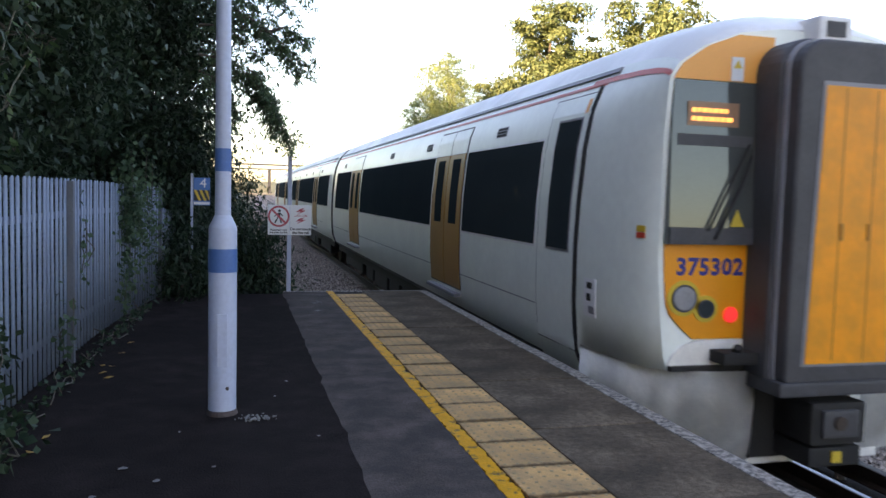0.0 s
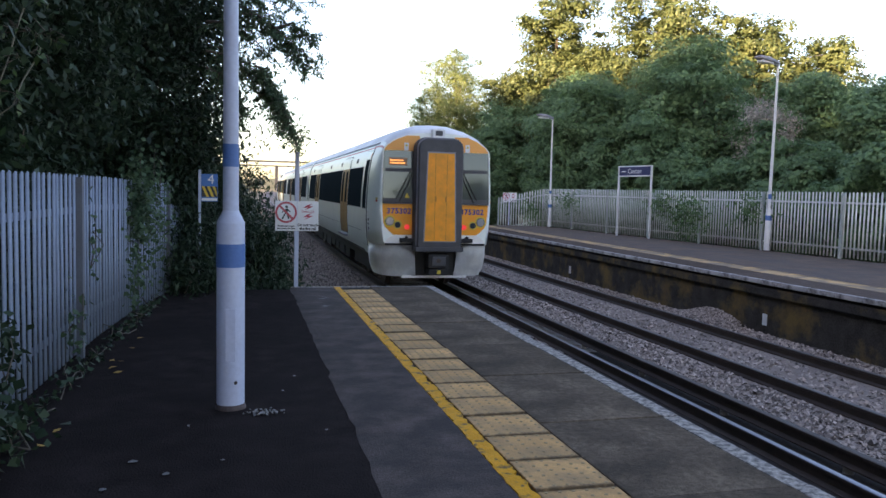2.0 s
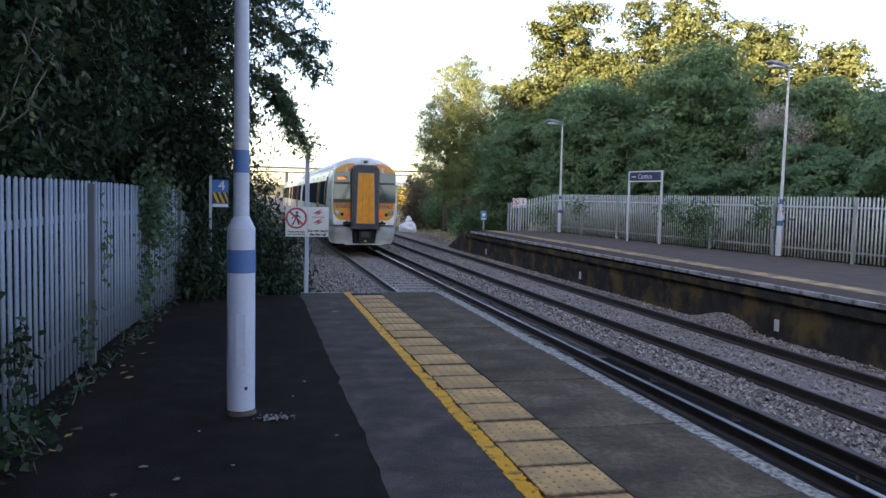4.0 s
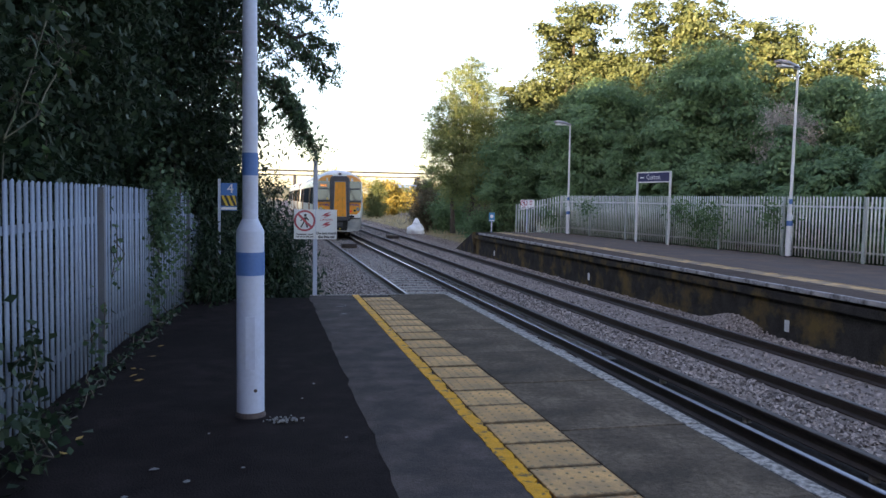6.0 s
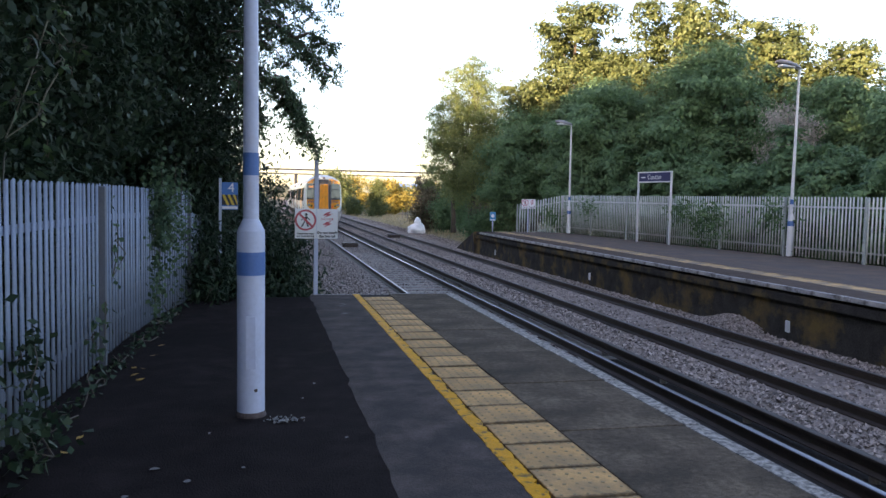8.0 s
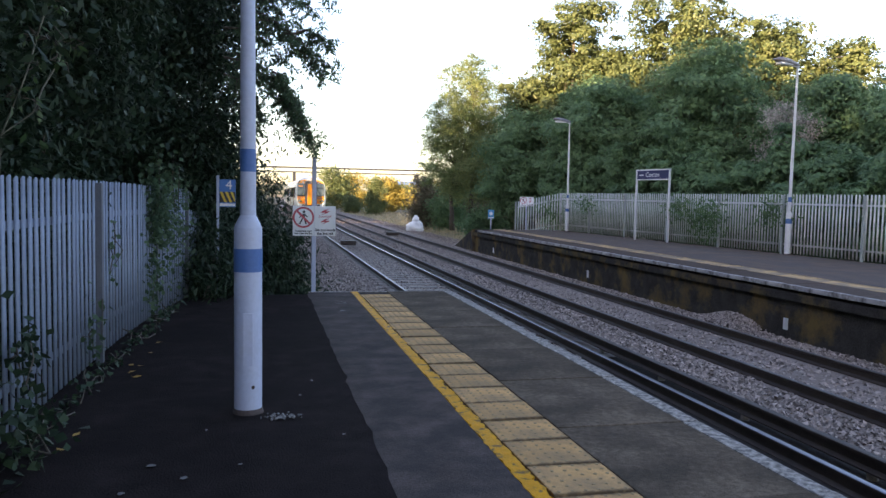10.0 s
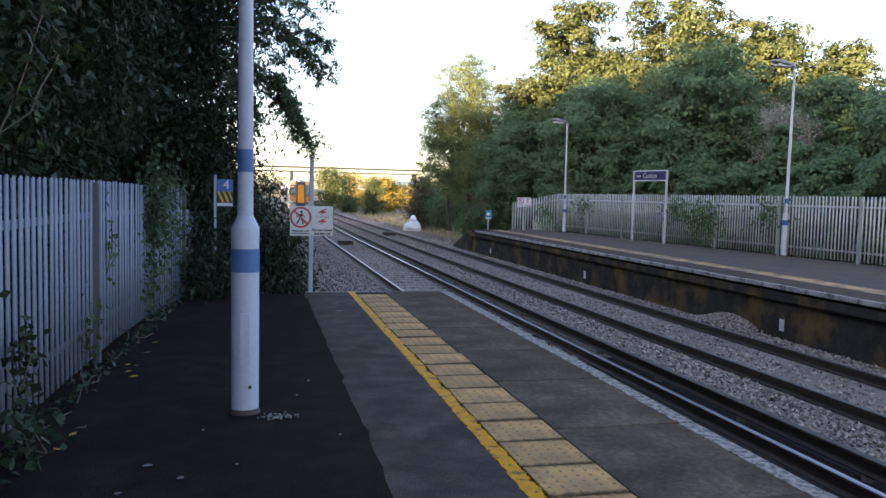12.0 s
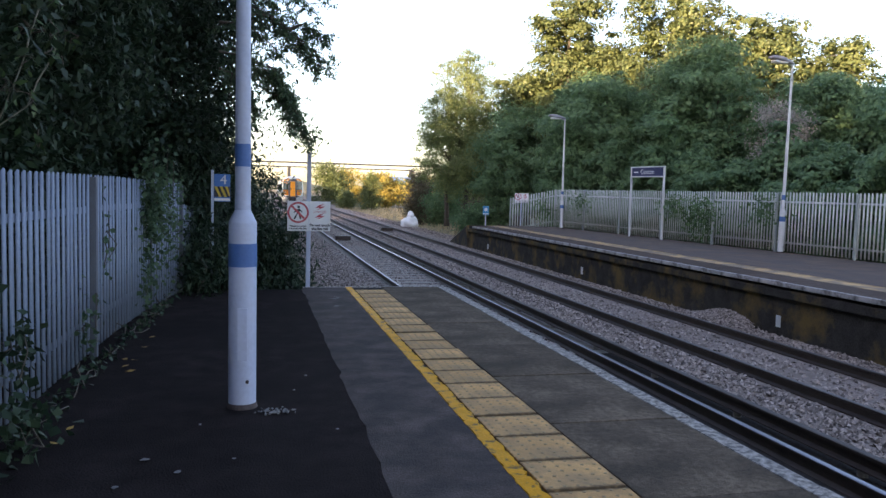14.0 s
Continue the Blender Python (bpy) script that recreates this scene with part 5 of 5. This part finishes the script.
# trees over the near fence
NEARW = [  # x, y, lobes, clumps
    (-3.4, 5.4, [(0.0, 0.0, 3.0, 1.9, 2.0, 2.0), (0.7, 0.2, 5.2, 2.3, 2.2, 1.8), (0.3, 1.2, 1.9, 1.5, 1.6, 1.1)], 2300),
    (-2.9, 8.2, [(0.0, 0.0, 3.2, 1.8, 1.7, 2.0), (0.7, 0.2, 5.4, 2.1, 1.8, 2.0), (0.3, 0.5, 2.7, 1.1, 1.4, 1.0)], 2300),
    (-2.05, 12.5, [(0.2, 0.0, 3.3, 1.75, 1.5, 2.1), (0.6, 0.1, 5.6, 1.85, 1.6, 2.2), (0.4, 0.0, 2.0, 1.35, 1.3, 1.3)], 2400),
    (-4.6, 2.4, [(0.0, 0.0, 3.0, 2.0, 1.9, 2.0), (0.6, 0.3, 5.4, 2.4, 2.1, 1.8)], 1500),
    # out of view beside the camera, canopy added for shade overhead
    (-4.4, -1.2, [(0.0, 0.0, 3.2, 2.2, 1.9, 2.2), (0.9, 0.3, 5.6, 2.6, 2.2, 1.9)], 1200),
    (-2.9, 14.4, [(0.2, 0.0, 3.4, 2.0, 1.8, 2.2), (0.3, 0.1, 6.0, 2.0, 1.8, 2.2)], 1500),
    (-5.4, 9.8, [(0.0, 0.0, 3.4, 2.0, 2.2, 2.4), (0.2, 0.0, 6.4, 2.2, 2.2, 2.4)], 1500),
]
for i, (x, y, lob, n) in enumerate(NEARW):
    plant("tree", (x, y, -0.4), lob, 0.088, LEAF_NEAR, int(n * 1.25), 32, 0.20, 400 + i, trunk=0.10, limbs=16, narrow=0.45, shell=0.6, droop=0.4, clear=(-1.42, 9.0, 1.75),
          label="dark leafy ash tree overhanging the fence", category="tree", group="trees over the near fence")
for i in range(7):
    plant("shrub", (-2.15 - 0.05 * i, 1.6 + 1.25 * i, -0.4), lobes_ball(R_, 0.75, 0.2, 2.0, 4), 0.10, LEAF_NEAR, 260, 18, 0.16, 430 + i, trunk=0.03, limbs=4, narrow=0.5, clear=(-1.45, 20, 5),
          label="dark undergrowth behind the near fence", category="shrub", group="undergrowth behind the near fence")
# hanging sprays that reach over the platform end
for i, (x, y, z, tx, ty, tz) in enumerate([(-0.4, 10.9, 3.8, 0.90, 10.9, 3.05), (-0.2, 10.8, 3.6, 0.62, 10.8, 3.25), (0.35, 10.85, 3.45, 0.95, 10.85, 3.28), (0.40, 10.9, 3.25, 0.80, 10.9, 2.93),
                                           (-0.5, 10.8, 4.4, 1.0, 10.9, 4.05), (-0.3, 10.9, 4.0, 0.70, 10.9, 3.8), (-0.5, 10.8, 3.1, 0.46, 10.8, 2.58), (0.20, 10.75, 2.75, 0.68, 10.7, 2.02),
                                           (-0.5, 10.9, 2.9, 0.0, 10.8, 2.3), (-0.4, 11.0, 3.2, 0.2, 11.0, 2.6), (-0.5, 10.9, 3.5, 0.30, 10.8, 3.1), (-0.6, 10.9, 4.3, 0.35, 11.0, 3.6),
                                           (0.10, 10.8, 2.80, 0.50, 10.75, 2.22), (0.36, 10.75, 2.42, 0.66, 10.72, 1.93), (0.12, 10.8, 2.95, 0.42, 10.8, 2.45)]):
    rng = np.random.default_rng(440 + i)
    root = empty("hanging_branch", pose(x, y, z), label="hanging ash branch with drooping leaflets against the sky", category="branch", group="hanging branches")
    e = Vector((tx - x, ty - y, tz - z))
    pts = [Vector((0, 0, 0)), e * 0.4 + Vector((0, 0, 0.16)), e * 0.75 + Vector((0, 0, 0.10)), e]
    bm = bmesh.new()
    rings(bm, pts, [0.018, 0.013, 0.008, 0.003], 6)
    cs_ = []
    for k in range(26):
        f = 0.12 + 0.88 * (k + 0.5) / 26
        j = min(2, int(f * 3))
        s = pts[j].lerp(pts[j + 1], f * 3 - j)
        tip = s + Vector(rng.normal(size=3) * np.array([0.13, 0.2, 0.10])) + Vector((0, 0, -0.09))
        rings(bm, [s, s.lerp(tip, 0.5) + Vector((0, 0, 0.02)), tip], [0.005, 0.004, 0.002], 4)
        for q in np.linspace(0.2, 1.0, 6):
            cs_ += [np.array(s.lerp(tip, q))] * 5
    tagged(part("twig", bm, BARK, root), kind="stuff")
    cs_ = np.array(cs_)
    cs_ = cs_ + rng.normal(size=cs_.shape) * 0.022
    lf = new("foliage", quads_mesh("foliage", leaf_quads(rng, cs_, 0.060, 0.5, 0.38), LEAF_SPRAY))
    lf.parent = root
    tagged(lf, kind="stuff")

# row of unseen trees added on the near-side bank to shade the station
shade = plant("tree", (-12.5, 20.0, -0.5), lobes_ball(R_, 4.6, 0.8, 13.4, 13), 0.30, LEAF_GREEN, 1900, 20, 0.5, 500, trunk=0.25, limbs=10, narrow=0.6,
              label="tall dense tree added out of sight", category="tree", group="trees on the bank")
# the 26 far copies are hidden too, dark backing for window reflections
for i, (x, y) in enumerate([(-12, 13), (-13, 6), (-12, -1), (-13, -8), (-12, -15), (-13, -22), (-12, -29), (-13, -37), (-12, -44), (-13, -52), (-12.5, 27), (-13, 34), (-12.5, 41), (-13, 48),
                            (-18, -12), (-18, 3), (-18, 18), (-18, -28), (-18, 32), (-7.6, 20.5), (-7.8, 28), (-8.2, 36)] + [(-19 - 0.95 * k, 152 + 11 * k) for k in range(26)]):
    big = 1.13 if -30 < y < 16 and x > -15 else 1.0
    copy_thing(shade, pose(x, y, (-2.4 if 15 < y < 60 else -0.6) + R_.uniform(-0.4, 0.4), 0, 0, R_.uniform(0, 360)) @ Matrix.Scale(big, 4))
# lower unseen copies, put there to keep sun off the leaving train
for k in range(18):
    copy_thing(shade, pose(-13.5 - 0.3 * k, 56 + 5.6 * k, -0.9, 0, 0, 40 * k) @ Matrix.Scale(0.62, 4))
# unseen pair behind the camera, there for the windscreens to reflect
for k, (x, y) in enumerate([(13.5, -24), (19, -30)]):
    copy_thing(shade, pose(x, y, -1.3, 0, 0, 70 * k) @ Matrix.Scale(0.6, 4))


def leafage(name, patches, leaf, ml, seed, label, category="plant", narrow=0.8, droop=0.3, stems=()):
    """A climbing or low plant in several sprays of leaves."""
    rng = np.random.default_rng(seed)
    root = empty(name, pose(0, 0, 0), label=label, category=category)
    for spots in patches:
        ob = new("spray", quads_mesh("spray", leaf_quads(rng, spots, leaf, droop, narrow), ml))
        ob.parent = root
        tagged(ob, kind="stuff")
        for k in range(3):
            a, b = spots[rng.integers(len(spots))], spots[rng.integers(len(spots))]
            part("stem", rings(bmesh.new(), [a, (a + b) / 2 + rng.normal(size=3) * 0.03, b], [0.005, 0.004, 0.002], 4), BARK, root)
    for pth in stems:
        part("stem", rings(bmesh.new(), pth, [0.0055] * (len(pth) - 1) + [0.002], 5), TWIG, root)
    return root


rng = np.random.default_rng(77)


def cloud(n, c, s):
    return rng.normal(size=(n, 3)) * np.array(s) + np.array(c)


# ivy over the near fence, its foot, and the bushes past the platform end
leafage("ivy", [cloud(1300, (-1.08, 8.7, 1.15), (0.08, 0.20, 0.22)), cloud(260, (-1.10, 8.6, 0.45), (0.05, 0.16, 0.25)), cloud(500, (-1.0, 9.7, 1.15), (0.1, 0.4, 0.25)), cloud(120, (-0.98, 9.6, 0.6), (0.06, 0.4, 0.25)), cloud(60, (-1.2, 6.2, 0.30), (0.03, 0.15, 0.18)), cloud(26, (-1.2, 6.85, 0.95), (0.02, 0.04, 0.16))],
        0.055, LEAF_SPRAY, 601, "ivy climbing over the palisade fence", "ivy")
leafage("ivy", [cloud(700, (13.85, 22.6, 0.75), (0.10, 0.55, 0.35)), cloud(350, (13.7, 24.0, 1.1), (0.1, 0.5, 0.25)), cloud(300, (14.2, 19.8, 1.1), (0.1, 0.4, 0.25)), cloud(300, (12.6, 33.0, 0.8), (0.3, 0.15, 0.35)), cloud(250, (13.1, 30.5, 1.1), (0.1, 0.5, 0.2))],
        0.10, LEAF_GREEN, 605, "ivy and bramble growing through the far fence", "ivy")
low = [cloud(34, (-1.17 + 0.02 * k, 4.4 + 0.5 * k, 0.02), (0.04, 0.2, 0.02 + 0.02 * (k % 3))) for k in range(11)]
for q in low:
    q[:, 2] = np.abs(q[:, 2]) + 0.01
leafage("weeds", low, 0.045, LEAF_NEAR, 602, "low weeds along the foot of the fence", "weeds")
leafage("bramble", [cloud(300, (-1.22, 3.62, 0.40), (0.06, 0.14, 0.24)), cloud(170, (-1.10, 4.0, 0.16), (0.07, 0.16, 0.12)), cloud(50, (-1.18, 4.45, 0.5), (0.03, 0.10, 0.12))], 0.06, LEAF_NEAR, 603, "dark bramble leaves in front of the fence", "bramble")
leafage("sapling", [cloud(5, (-1.34, 5.6, 2.55), (0.03, 0.04, 0.03)), cloud(5, (-1.28, 5.6, 2.49), (0.03, 0.04, 0.03)), cloud(5, (-1.43, 5.6, 2.33), (0.03, 0.04, 0.03)), cloud(5, (-1.39, 5.6, 2.31), (0.03, 0.04, 0.03)), cloud(5, (-1.31, 5.6, 2.31), (0.03, 0.04, 0.03)), cloud(5, (-1.25, 5.6, 2.27), (0.03, 0.04, 0.03)), cloud(5, (-1.18, 5.6, 2.27), (0.03, 0.04, 0.03)), cloud(5, (-1.47, 5.6, 2.16), (0.03, 0.04, 0.03)), cloud(5, (-1.41, 5.6, 2.13), (0.03, 0.04, 0.03)), cloud(5, (-1.27, 5.6, 2.13), (0.03, 0.04, 0.03)), cloud(5, (-1.55, 5.6, 1.95), (0.03, 0.04, 0.03)), cloud(5, (-1.41, 5.6, 1.9), (0.03, 0.04, 0.03)), cloud(5, (-1.42, 5.6, 1.65), (0.03, 0.04, 0.03)), cloud(5, (-1.37, 5.6, 1.6), (0.03, 0.04, 0.03)), cloud(5, (-1.56, 5.6, 1.92), (0.03, 0.04, 0.03))], 0.085, LEAF_IVY, 604, "pale-stemmed sapling leaning over the fence", "sapling", 0.4, 0.5,
        [[(-1.75, 5.6, 0.0), (-1.64, 5.6, 1.68), (-1.58, 5.6, 1.83), (-1.51, 5.6, 2.01), (-1.46, 5.6, 2.16), (-1.42, 5.6, 2.32), (-1.34, 5.6, 2.56), (-1.31, 5.6, 2.71)], [(-1.75, 5.6, 0.0), (-1.64, 5.6, 1.68), (-1.45, 5.6, 1.83), (-1.39, 5.6, 1.99), (-1.3, 5.6, 2.15), (-1.26, 5.6, 2.27)]])
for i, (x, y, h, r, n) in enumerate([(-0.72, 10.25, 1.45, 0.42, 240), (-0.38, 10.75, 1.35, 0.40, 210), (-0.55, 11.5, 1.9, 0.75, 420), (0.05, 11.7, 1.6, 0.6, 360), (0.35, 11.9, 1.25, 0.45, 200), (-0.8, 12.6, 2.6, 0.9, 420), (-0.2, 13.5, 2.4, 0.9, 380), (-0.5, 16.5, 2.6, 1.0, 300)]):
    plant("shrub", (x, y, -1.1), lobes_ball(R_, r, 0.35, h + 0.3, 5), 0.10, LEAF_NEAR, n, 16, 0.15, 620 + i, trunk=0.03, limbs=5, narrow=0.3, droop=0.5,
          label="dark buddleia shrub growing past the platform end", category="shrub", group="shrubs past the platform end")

SCRUB = random.Random(58)
for i, (x, y, h, r, ml, what) in enumerate([(12.6, 60, 3.9, 1.7, LEAF_BROWN, "dark scrubby thorn bush beside the white sack"), (13.9, 57, 4.4, 1.9, LEAF_GREEN, "dark green elder by the line"),
                                            (14.0, 98, 4.4, 1.3, LEAF_OAK, "small round green tree by the line"), (11.6, 104, 2.0, 1.0, LEAF_OAK, "low green bush by the line")]):
    plant("bush", (x, y, -1.3), lobes_ball(SCRUB, r, 0.4, h, 7), 0.16, ml, 520, 20, 0.3, 380 + i, trunk=0.08, limbs=8, narrow=0.6, label=what, category="bush", group="bushes by the line")

gr = np.random.default_rng(91)
spots = np.stack([gr.uniform(10.6, 19, 9000), 38 + 75 * gr.random(9000) ** 1.5, np.full(9000, -1.32)], -1)
blades = leaf_quads(gr, spots, 0.38, -1.2, 0.07)
tagged(new("dry_grass", quads_mesh("dry_grass", blades, DRYGRASS)), "dry tan grass beside the far track", "grass", kind="stuff")
# small litter on the asphalt
for i, (x, y, w, l, a) in enumerate([(0.92, 9.55, 0.13, 0.012, 5), (0.98, 9.65, 0.012, 0.12, 20), (0.90, 8.95, 0.07, 0.02, 0), (-1.02, 8.45, 0.20, 0.04, 30), 
                                     (-0.52, 3.95, 0.06, 0.02, 10), (-0.35, 3.75, 0.04, 0.015, 50), (0.35, 5.6, 0.02, 0.02, 0), (0.25, 5.2, 0.02, 0.02, 0), (-0.60, 3.60, 0.04, 0.02, 0), (-0.1, 3.9, 0.025, 0.012, 40), (0.45, 4.3, 0.02, 0.012, 0), (-0.3, 4.5, 0.02, 0.014, 0)]):
    bm = bmesh.new()
    rr = random.Random(i)
    bm.faces.new([bm.verts.new((w * 0.5 * math.cos(q) * rr.uniform(0.7, 1.2), l * math.sin(q) * rr.uniform(0.7, 1.2), 0.003 + 0.004 * rr.random())) for q in [k * math.pi / 4 for k in range(8)]])
    bmesh.ops.solidify(bm, geom=bm.faces[:], thickness=0.002)
    tagged(part("litter", bm, LITTER), "scrap of pale litter on the asphalt", "litter", "litter on the platform").matrix_basis = pose(x, y, 0.004, 0, 0, a)
dp = np.random.default_rng(5).normal(size=(60, 3)) * np.array([0.055, 0.035, 0.0]) + np.array([0.13, 4.70, 0.012])
stones("debris", dp, 9, 0.006, 0.014, "crumbled rusty debris beside the lamp post foot").data.materials[0] = LITTER
bm = bmesh.new()
for k in range(8):
    x, y, a = -1.1 + random.random() * 0.25, 4.2 + random.random() * 3, random.random() * 6
    bm.faces.new([bm.verts.new((x + 0.035 * math.cos(a + q) * (1 if j % 2 else 0.5), y + 0.035 * math.sin(a + q) * (1 if j % 2 else 0.5), 0.006 + 0.01 * random.random())) for j, q in enumerate((0, 1.57, 3.14, 4.71))])
tagged(part("fallen_leaves", bm, DRYLEAF), "fallen yellow-brown leaves by the fence", "leaves", kind="stuff")

# ---- the distance ----
hill = bmesh.new()
last = None
for k in range(60):
    x = -500 + k * 25
    z = 16 + 8 * math.sin(k * 0.23) + 5 * noise.noise(Vector((k * 0.21, 3, 0)))
    row = [hill.verts.new((x, 900, -2)), hill.verts.new((x, 1050, z * (1.25 if x < 60 else 0.55))), hill.verts.new((x, 1500, -2))]
    if last:
        for i in range(2):
            hill.faces.new((last[i], row[i], row[i + 1], last[i + 1]))
    last = row
tagged(part("backdrop_hill", hill, HILL, smooth=True), "low green hill in the distance", "hill", kind="structure")
via = empty("viaduct", pose(0, 0, 0), label="long pale viaduct crossing the valley far off", category="viaduct")
part("upper_deck", boxed(-120, 500, 640, 646, 21.2, 22.4), VIADUCT, via)
part("lower_deck", boxed(-120, 126, 632, 636, 17.6, 18.5), VIADUCT, via)
for x in (-22, 24.6, 60, 124):
    pier = part("pier", boxed(-1.1, 1.1, 633, 643, -2, 17.7), VIADUCT, via)
    pier.matrix_basis = pose(x, 0, 0)
shed = empty("industrial_shed", pose(54, 300, -1.3), label="low shed with a blue roof beyond the bushes", category="building")
part("wall", boxed(-6, 6, 0, 10, 0, 5), VIADUCT, shed)
bm = slab(bmesh.new(), [(-6.3, 5), (6.3, 5), (4, 8), (-4, 8)], -0.3, 10.3)
part("roof", bm, SHED_ROOF, shed)
cab_ = bpy.data.curves.new("overhead_cable", "CURVE")
cab_.dimensions, cab_.bevel_depth = "3D", 0.02
sp = cab_.splines.new("POLY")
sp.points.add(8)
for k, p in enumerate(sp.points):
    p.co = (25.5 + 1.25 * k, 36.0 - 1.05 * k, 8.30 + 0.14 * k + 0.008 * (k - 4) ** 2, 1)
cab_.materials.append(T_DARK)
tagged(new("overhead_cable", cab_), "thin black overhead cable against the sky", "cable")
bm = bmesh.new()
for k in range(40):
    x = 16 + 0.6 * k
    box(bm, x, x + 0.08, 92, 92.06, -1.3, -0.2)
box(bm, 16, 40, 92.06, 92.1, -0.55, -0.45)
tagged(part("post_fence", bm, WOODY), "weathered low post fence across the field", "fence")

# ---- paving pieces of the platforms ----
y = -2.15
bm = box(bmesh.new(), -0.198, 0.196, -0.189, 0.189, -0.05, 0.0, 0.006)
bl = bmesh.new()
for r in range(6):
    for c in range(6):
        cx, cy = -0.165 + 0.066 * c, -0.165 + 0.066 * r
        b4 = [bl.verts.new((cx + 0.012 * math.cos(q), cy + 0.012 * math.sin(q), 0.0)) for q in (0.4, 1.97, 3.54, 5.11)]
        t4 = [bl.verts.new((cx + 0.008 * math.cos(q), cy + 0.008 * math.sin(q), 0.004)) for q in (0.4, 1.97, 3.54, 5.11)]
        bl.faces.new(t4)
        for j in range(4):
            bl.faces.new((b4[j], b4[(j + 1) % 4], t4[(j + 1) % 4], t4[j]))
k = 0
tile = bstud = None
while y < END - 0.1:
    m = pose(1.492 + random.uniform(-0.004, 0.004), y, 0.003 + random.uniform(-0.003, 0.003), random.uniform(-0.5, 0.5), random.uniform(-0.4, 0.4), random.uniform(-0.5, 0.5))
    if tile is None:
        tile = part("tactile_tile", bm, TILE, near, "buff tactile paving tile with rows of studs")
        tile.matrix_basis = m
        bstud = part("studs", bl, BLISTER, tile)
    else:
        t2 = piece("tactile_tile", tile, near, m)
        s2 = piece("studs", bstud, t2, pose(0, 0, 0))
    y += 0.4
slab_src = edge_src = None
ln, x_in = 1.17, 1.70
y = -13.88
while y + ln / 2 < END:
    m = pose(0, y, random.uniform(-0.003, 0.003), random.uniform(-0.15, 0.15), 0, 0)
    if slab_src is None:
        slab_src = part("coping_slab", boxed(x_in, EDGE - 0.115, -ln / 2 + 0.006, ln / 2 - 0.006, -0.1, 0.0, 0.008), SLAB, near, "weathered concrete coping slab")
        slab_src.matrix_basis = m
        edge_src = part("edge_stone", boxed(EDGE - 0.113, EDGE, -ln / 2 + 0.005, ln / 2 - 0.005, -0.13, 0.002, 0.015), WHITE_EDGE, near, "worn white painted platform edge")
        edge_src.matrix_basis = m
    else:
        piece("coping_slab", slab_src, near, m)
        piece("edge_stone", edge_src, near, m)
    y += ln
# cut pieces that close the platform end
part("coping_slab", boxed(x_in, EDGE - 0.115, y - ln / 2 + 0.006, END + 0.03, -0.1, -0.001, 0.008), SLAB, near)
part("edge_stone", boxed(EDGE - 0.113, EDGE, y - ln / 2 + 0.005, END + 0.03, -0.13, 0.001, 0.015), WHITE_EDGE, near)
part("end_kerb", boxed(0.62, EDGE - 0.002, END + 0.034, END + 0.10, -0.14, -0.004, 0.012), WHITE_EDGE, near, "pale kerb across the platform end")
fs = fe_ = None
y = 2.0
while y < FAR_END - 0.5:
    m = pose(0, y, FAR_Z + random.uniform(-0.004, 0.004))
    if fs is None:
        fs = part("coping_slab", boxed(FAR_EDGE + 0.102, 10.0, -0.594, 0.594, -0.1, 0.0, 0.006), SLAB_FAR, far)
        fs.matrix_basis = m
        fe_ = part("edge_stone", boxed(FAR_EDGE, FAR_EDGE + 0.10, -0.597, 0.597, -0.075, 0.004, 0.012), FAR_WHITE, far, "worn white painted platform edge")
        fe_.matrix_basis = m
    else:
        piece("coping_slab", fs, far, m)
        piece("edge_stone", fe_, far, m)
    y += 1.2

# ---- movement ----
NOSE_Y = [(0.0, 4.54), (0.5, 7.52), (1.0, 10.53), (1.5, 13.38), (2.0, 16.6), (2.5, 19.95), (3.0, 23.25), (5.5, 40.4), (6.0, 43.8), (6.5, 47.2), (7.0, 50.6), (7.5, 54.0), (8.0, 57.4),
          (10.5, 75.5), (11.0, 79.3), (11.5, 83.2), (12.0, 87.2), (12.5, 91.3), (13.0, 95.5), (13.5, 99.7), (14.0, 104.0)]


def motions():
    """The three cars leave along the line, one behind the other."""
    for k, car in enumerate((rear_car, middle_car, front_car)):
        rows = []
        for t, y in NOSE_Y:
            a = y + 0.45 + k * (CAR + 0.55)
            x0, x1 = TRACK_X + bend(a), TRACK_X + bend(a + CAR)
            rows.append((t, pose(x0, a, RAIL, 0, 0, -math.degrees(math.atan2(x1 - x0, CAR)))))
        walk(car, rows)


motions()
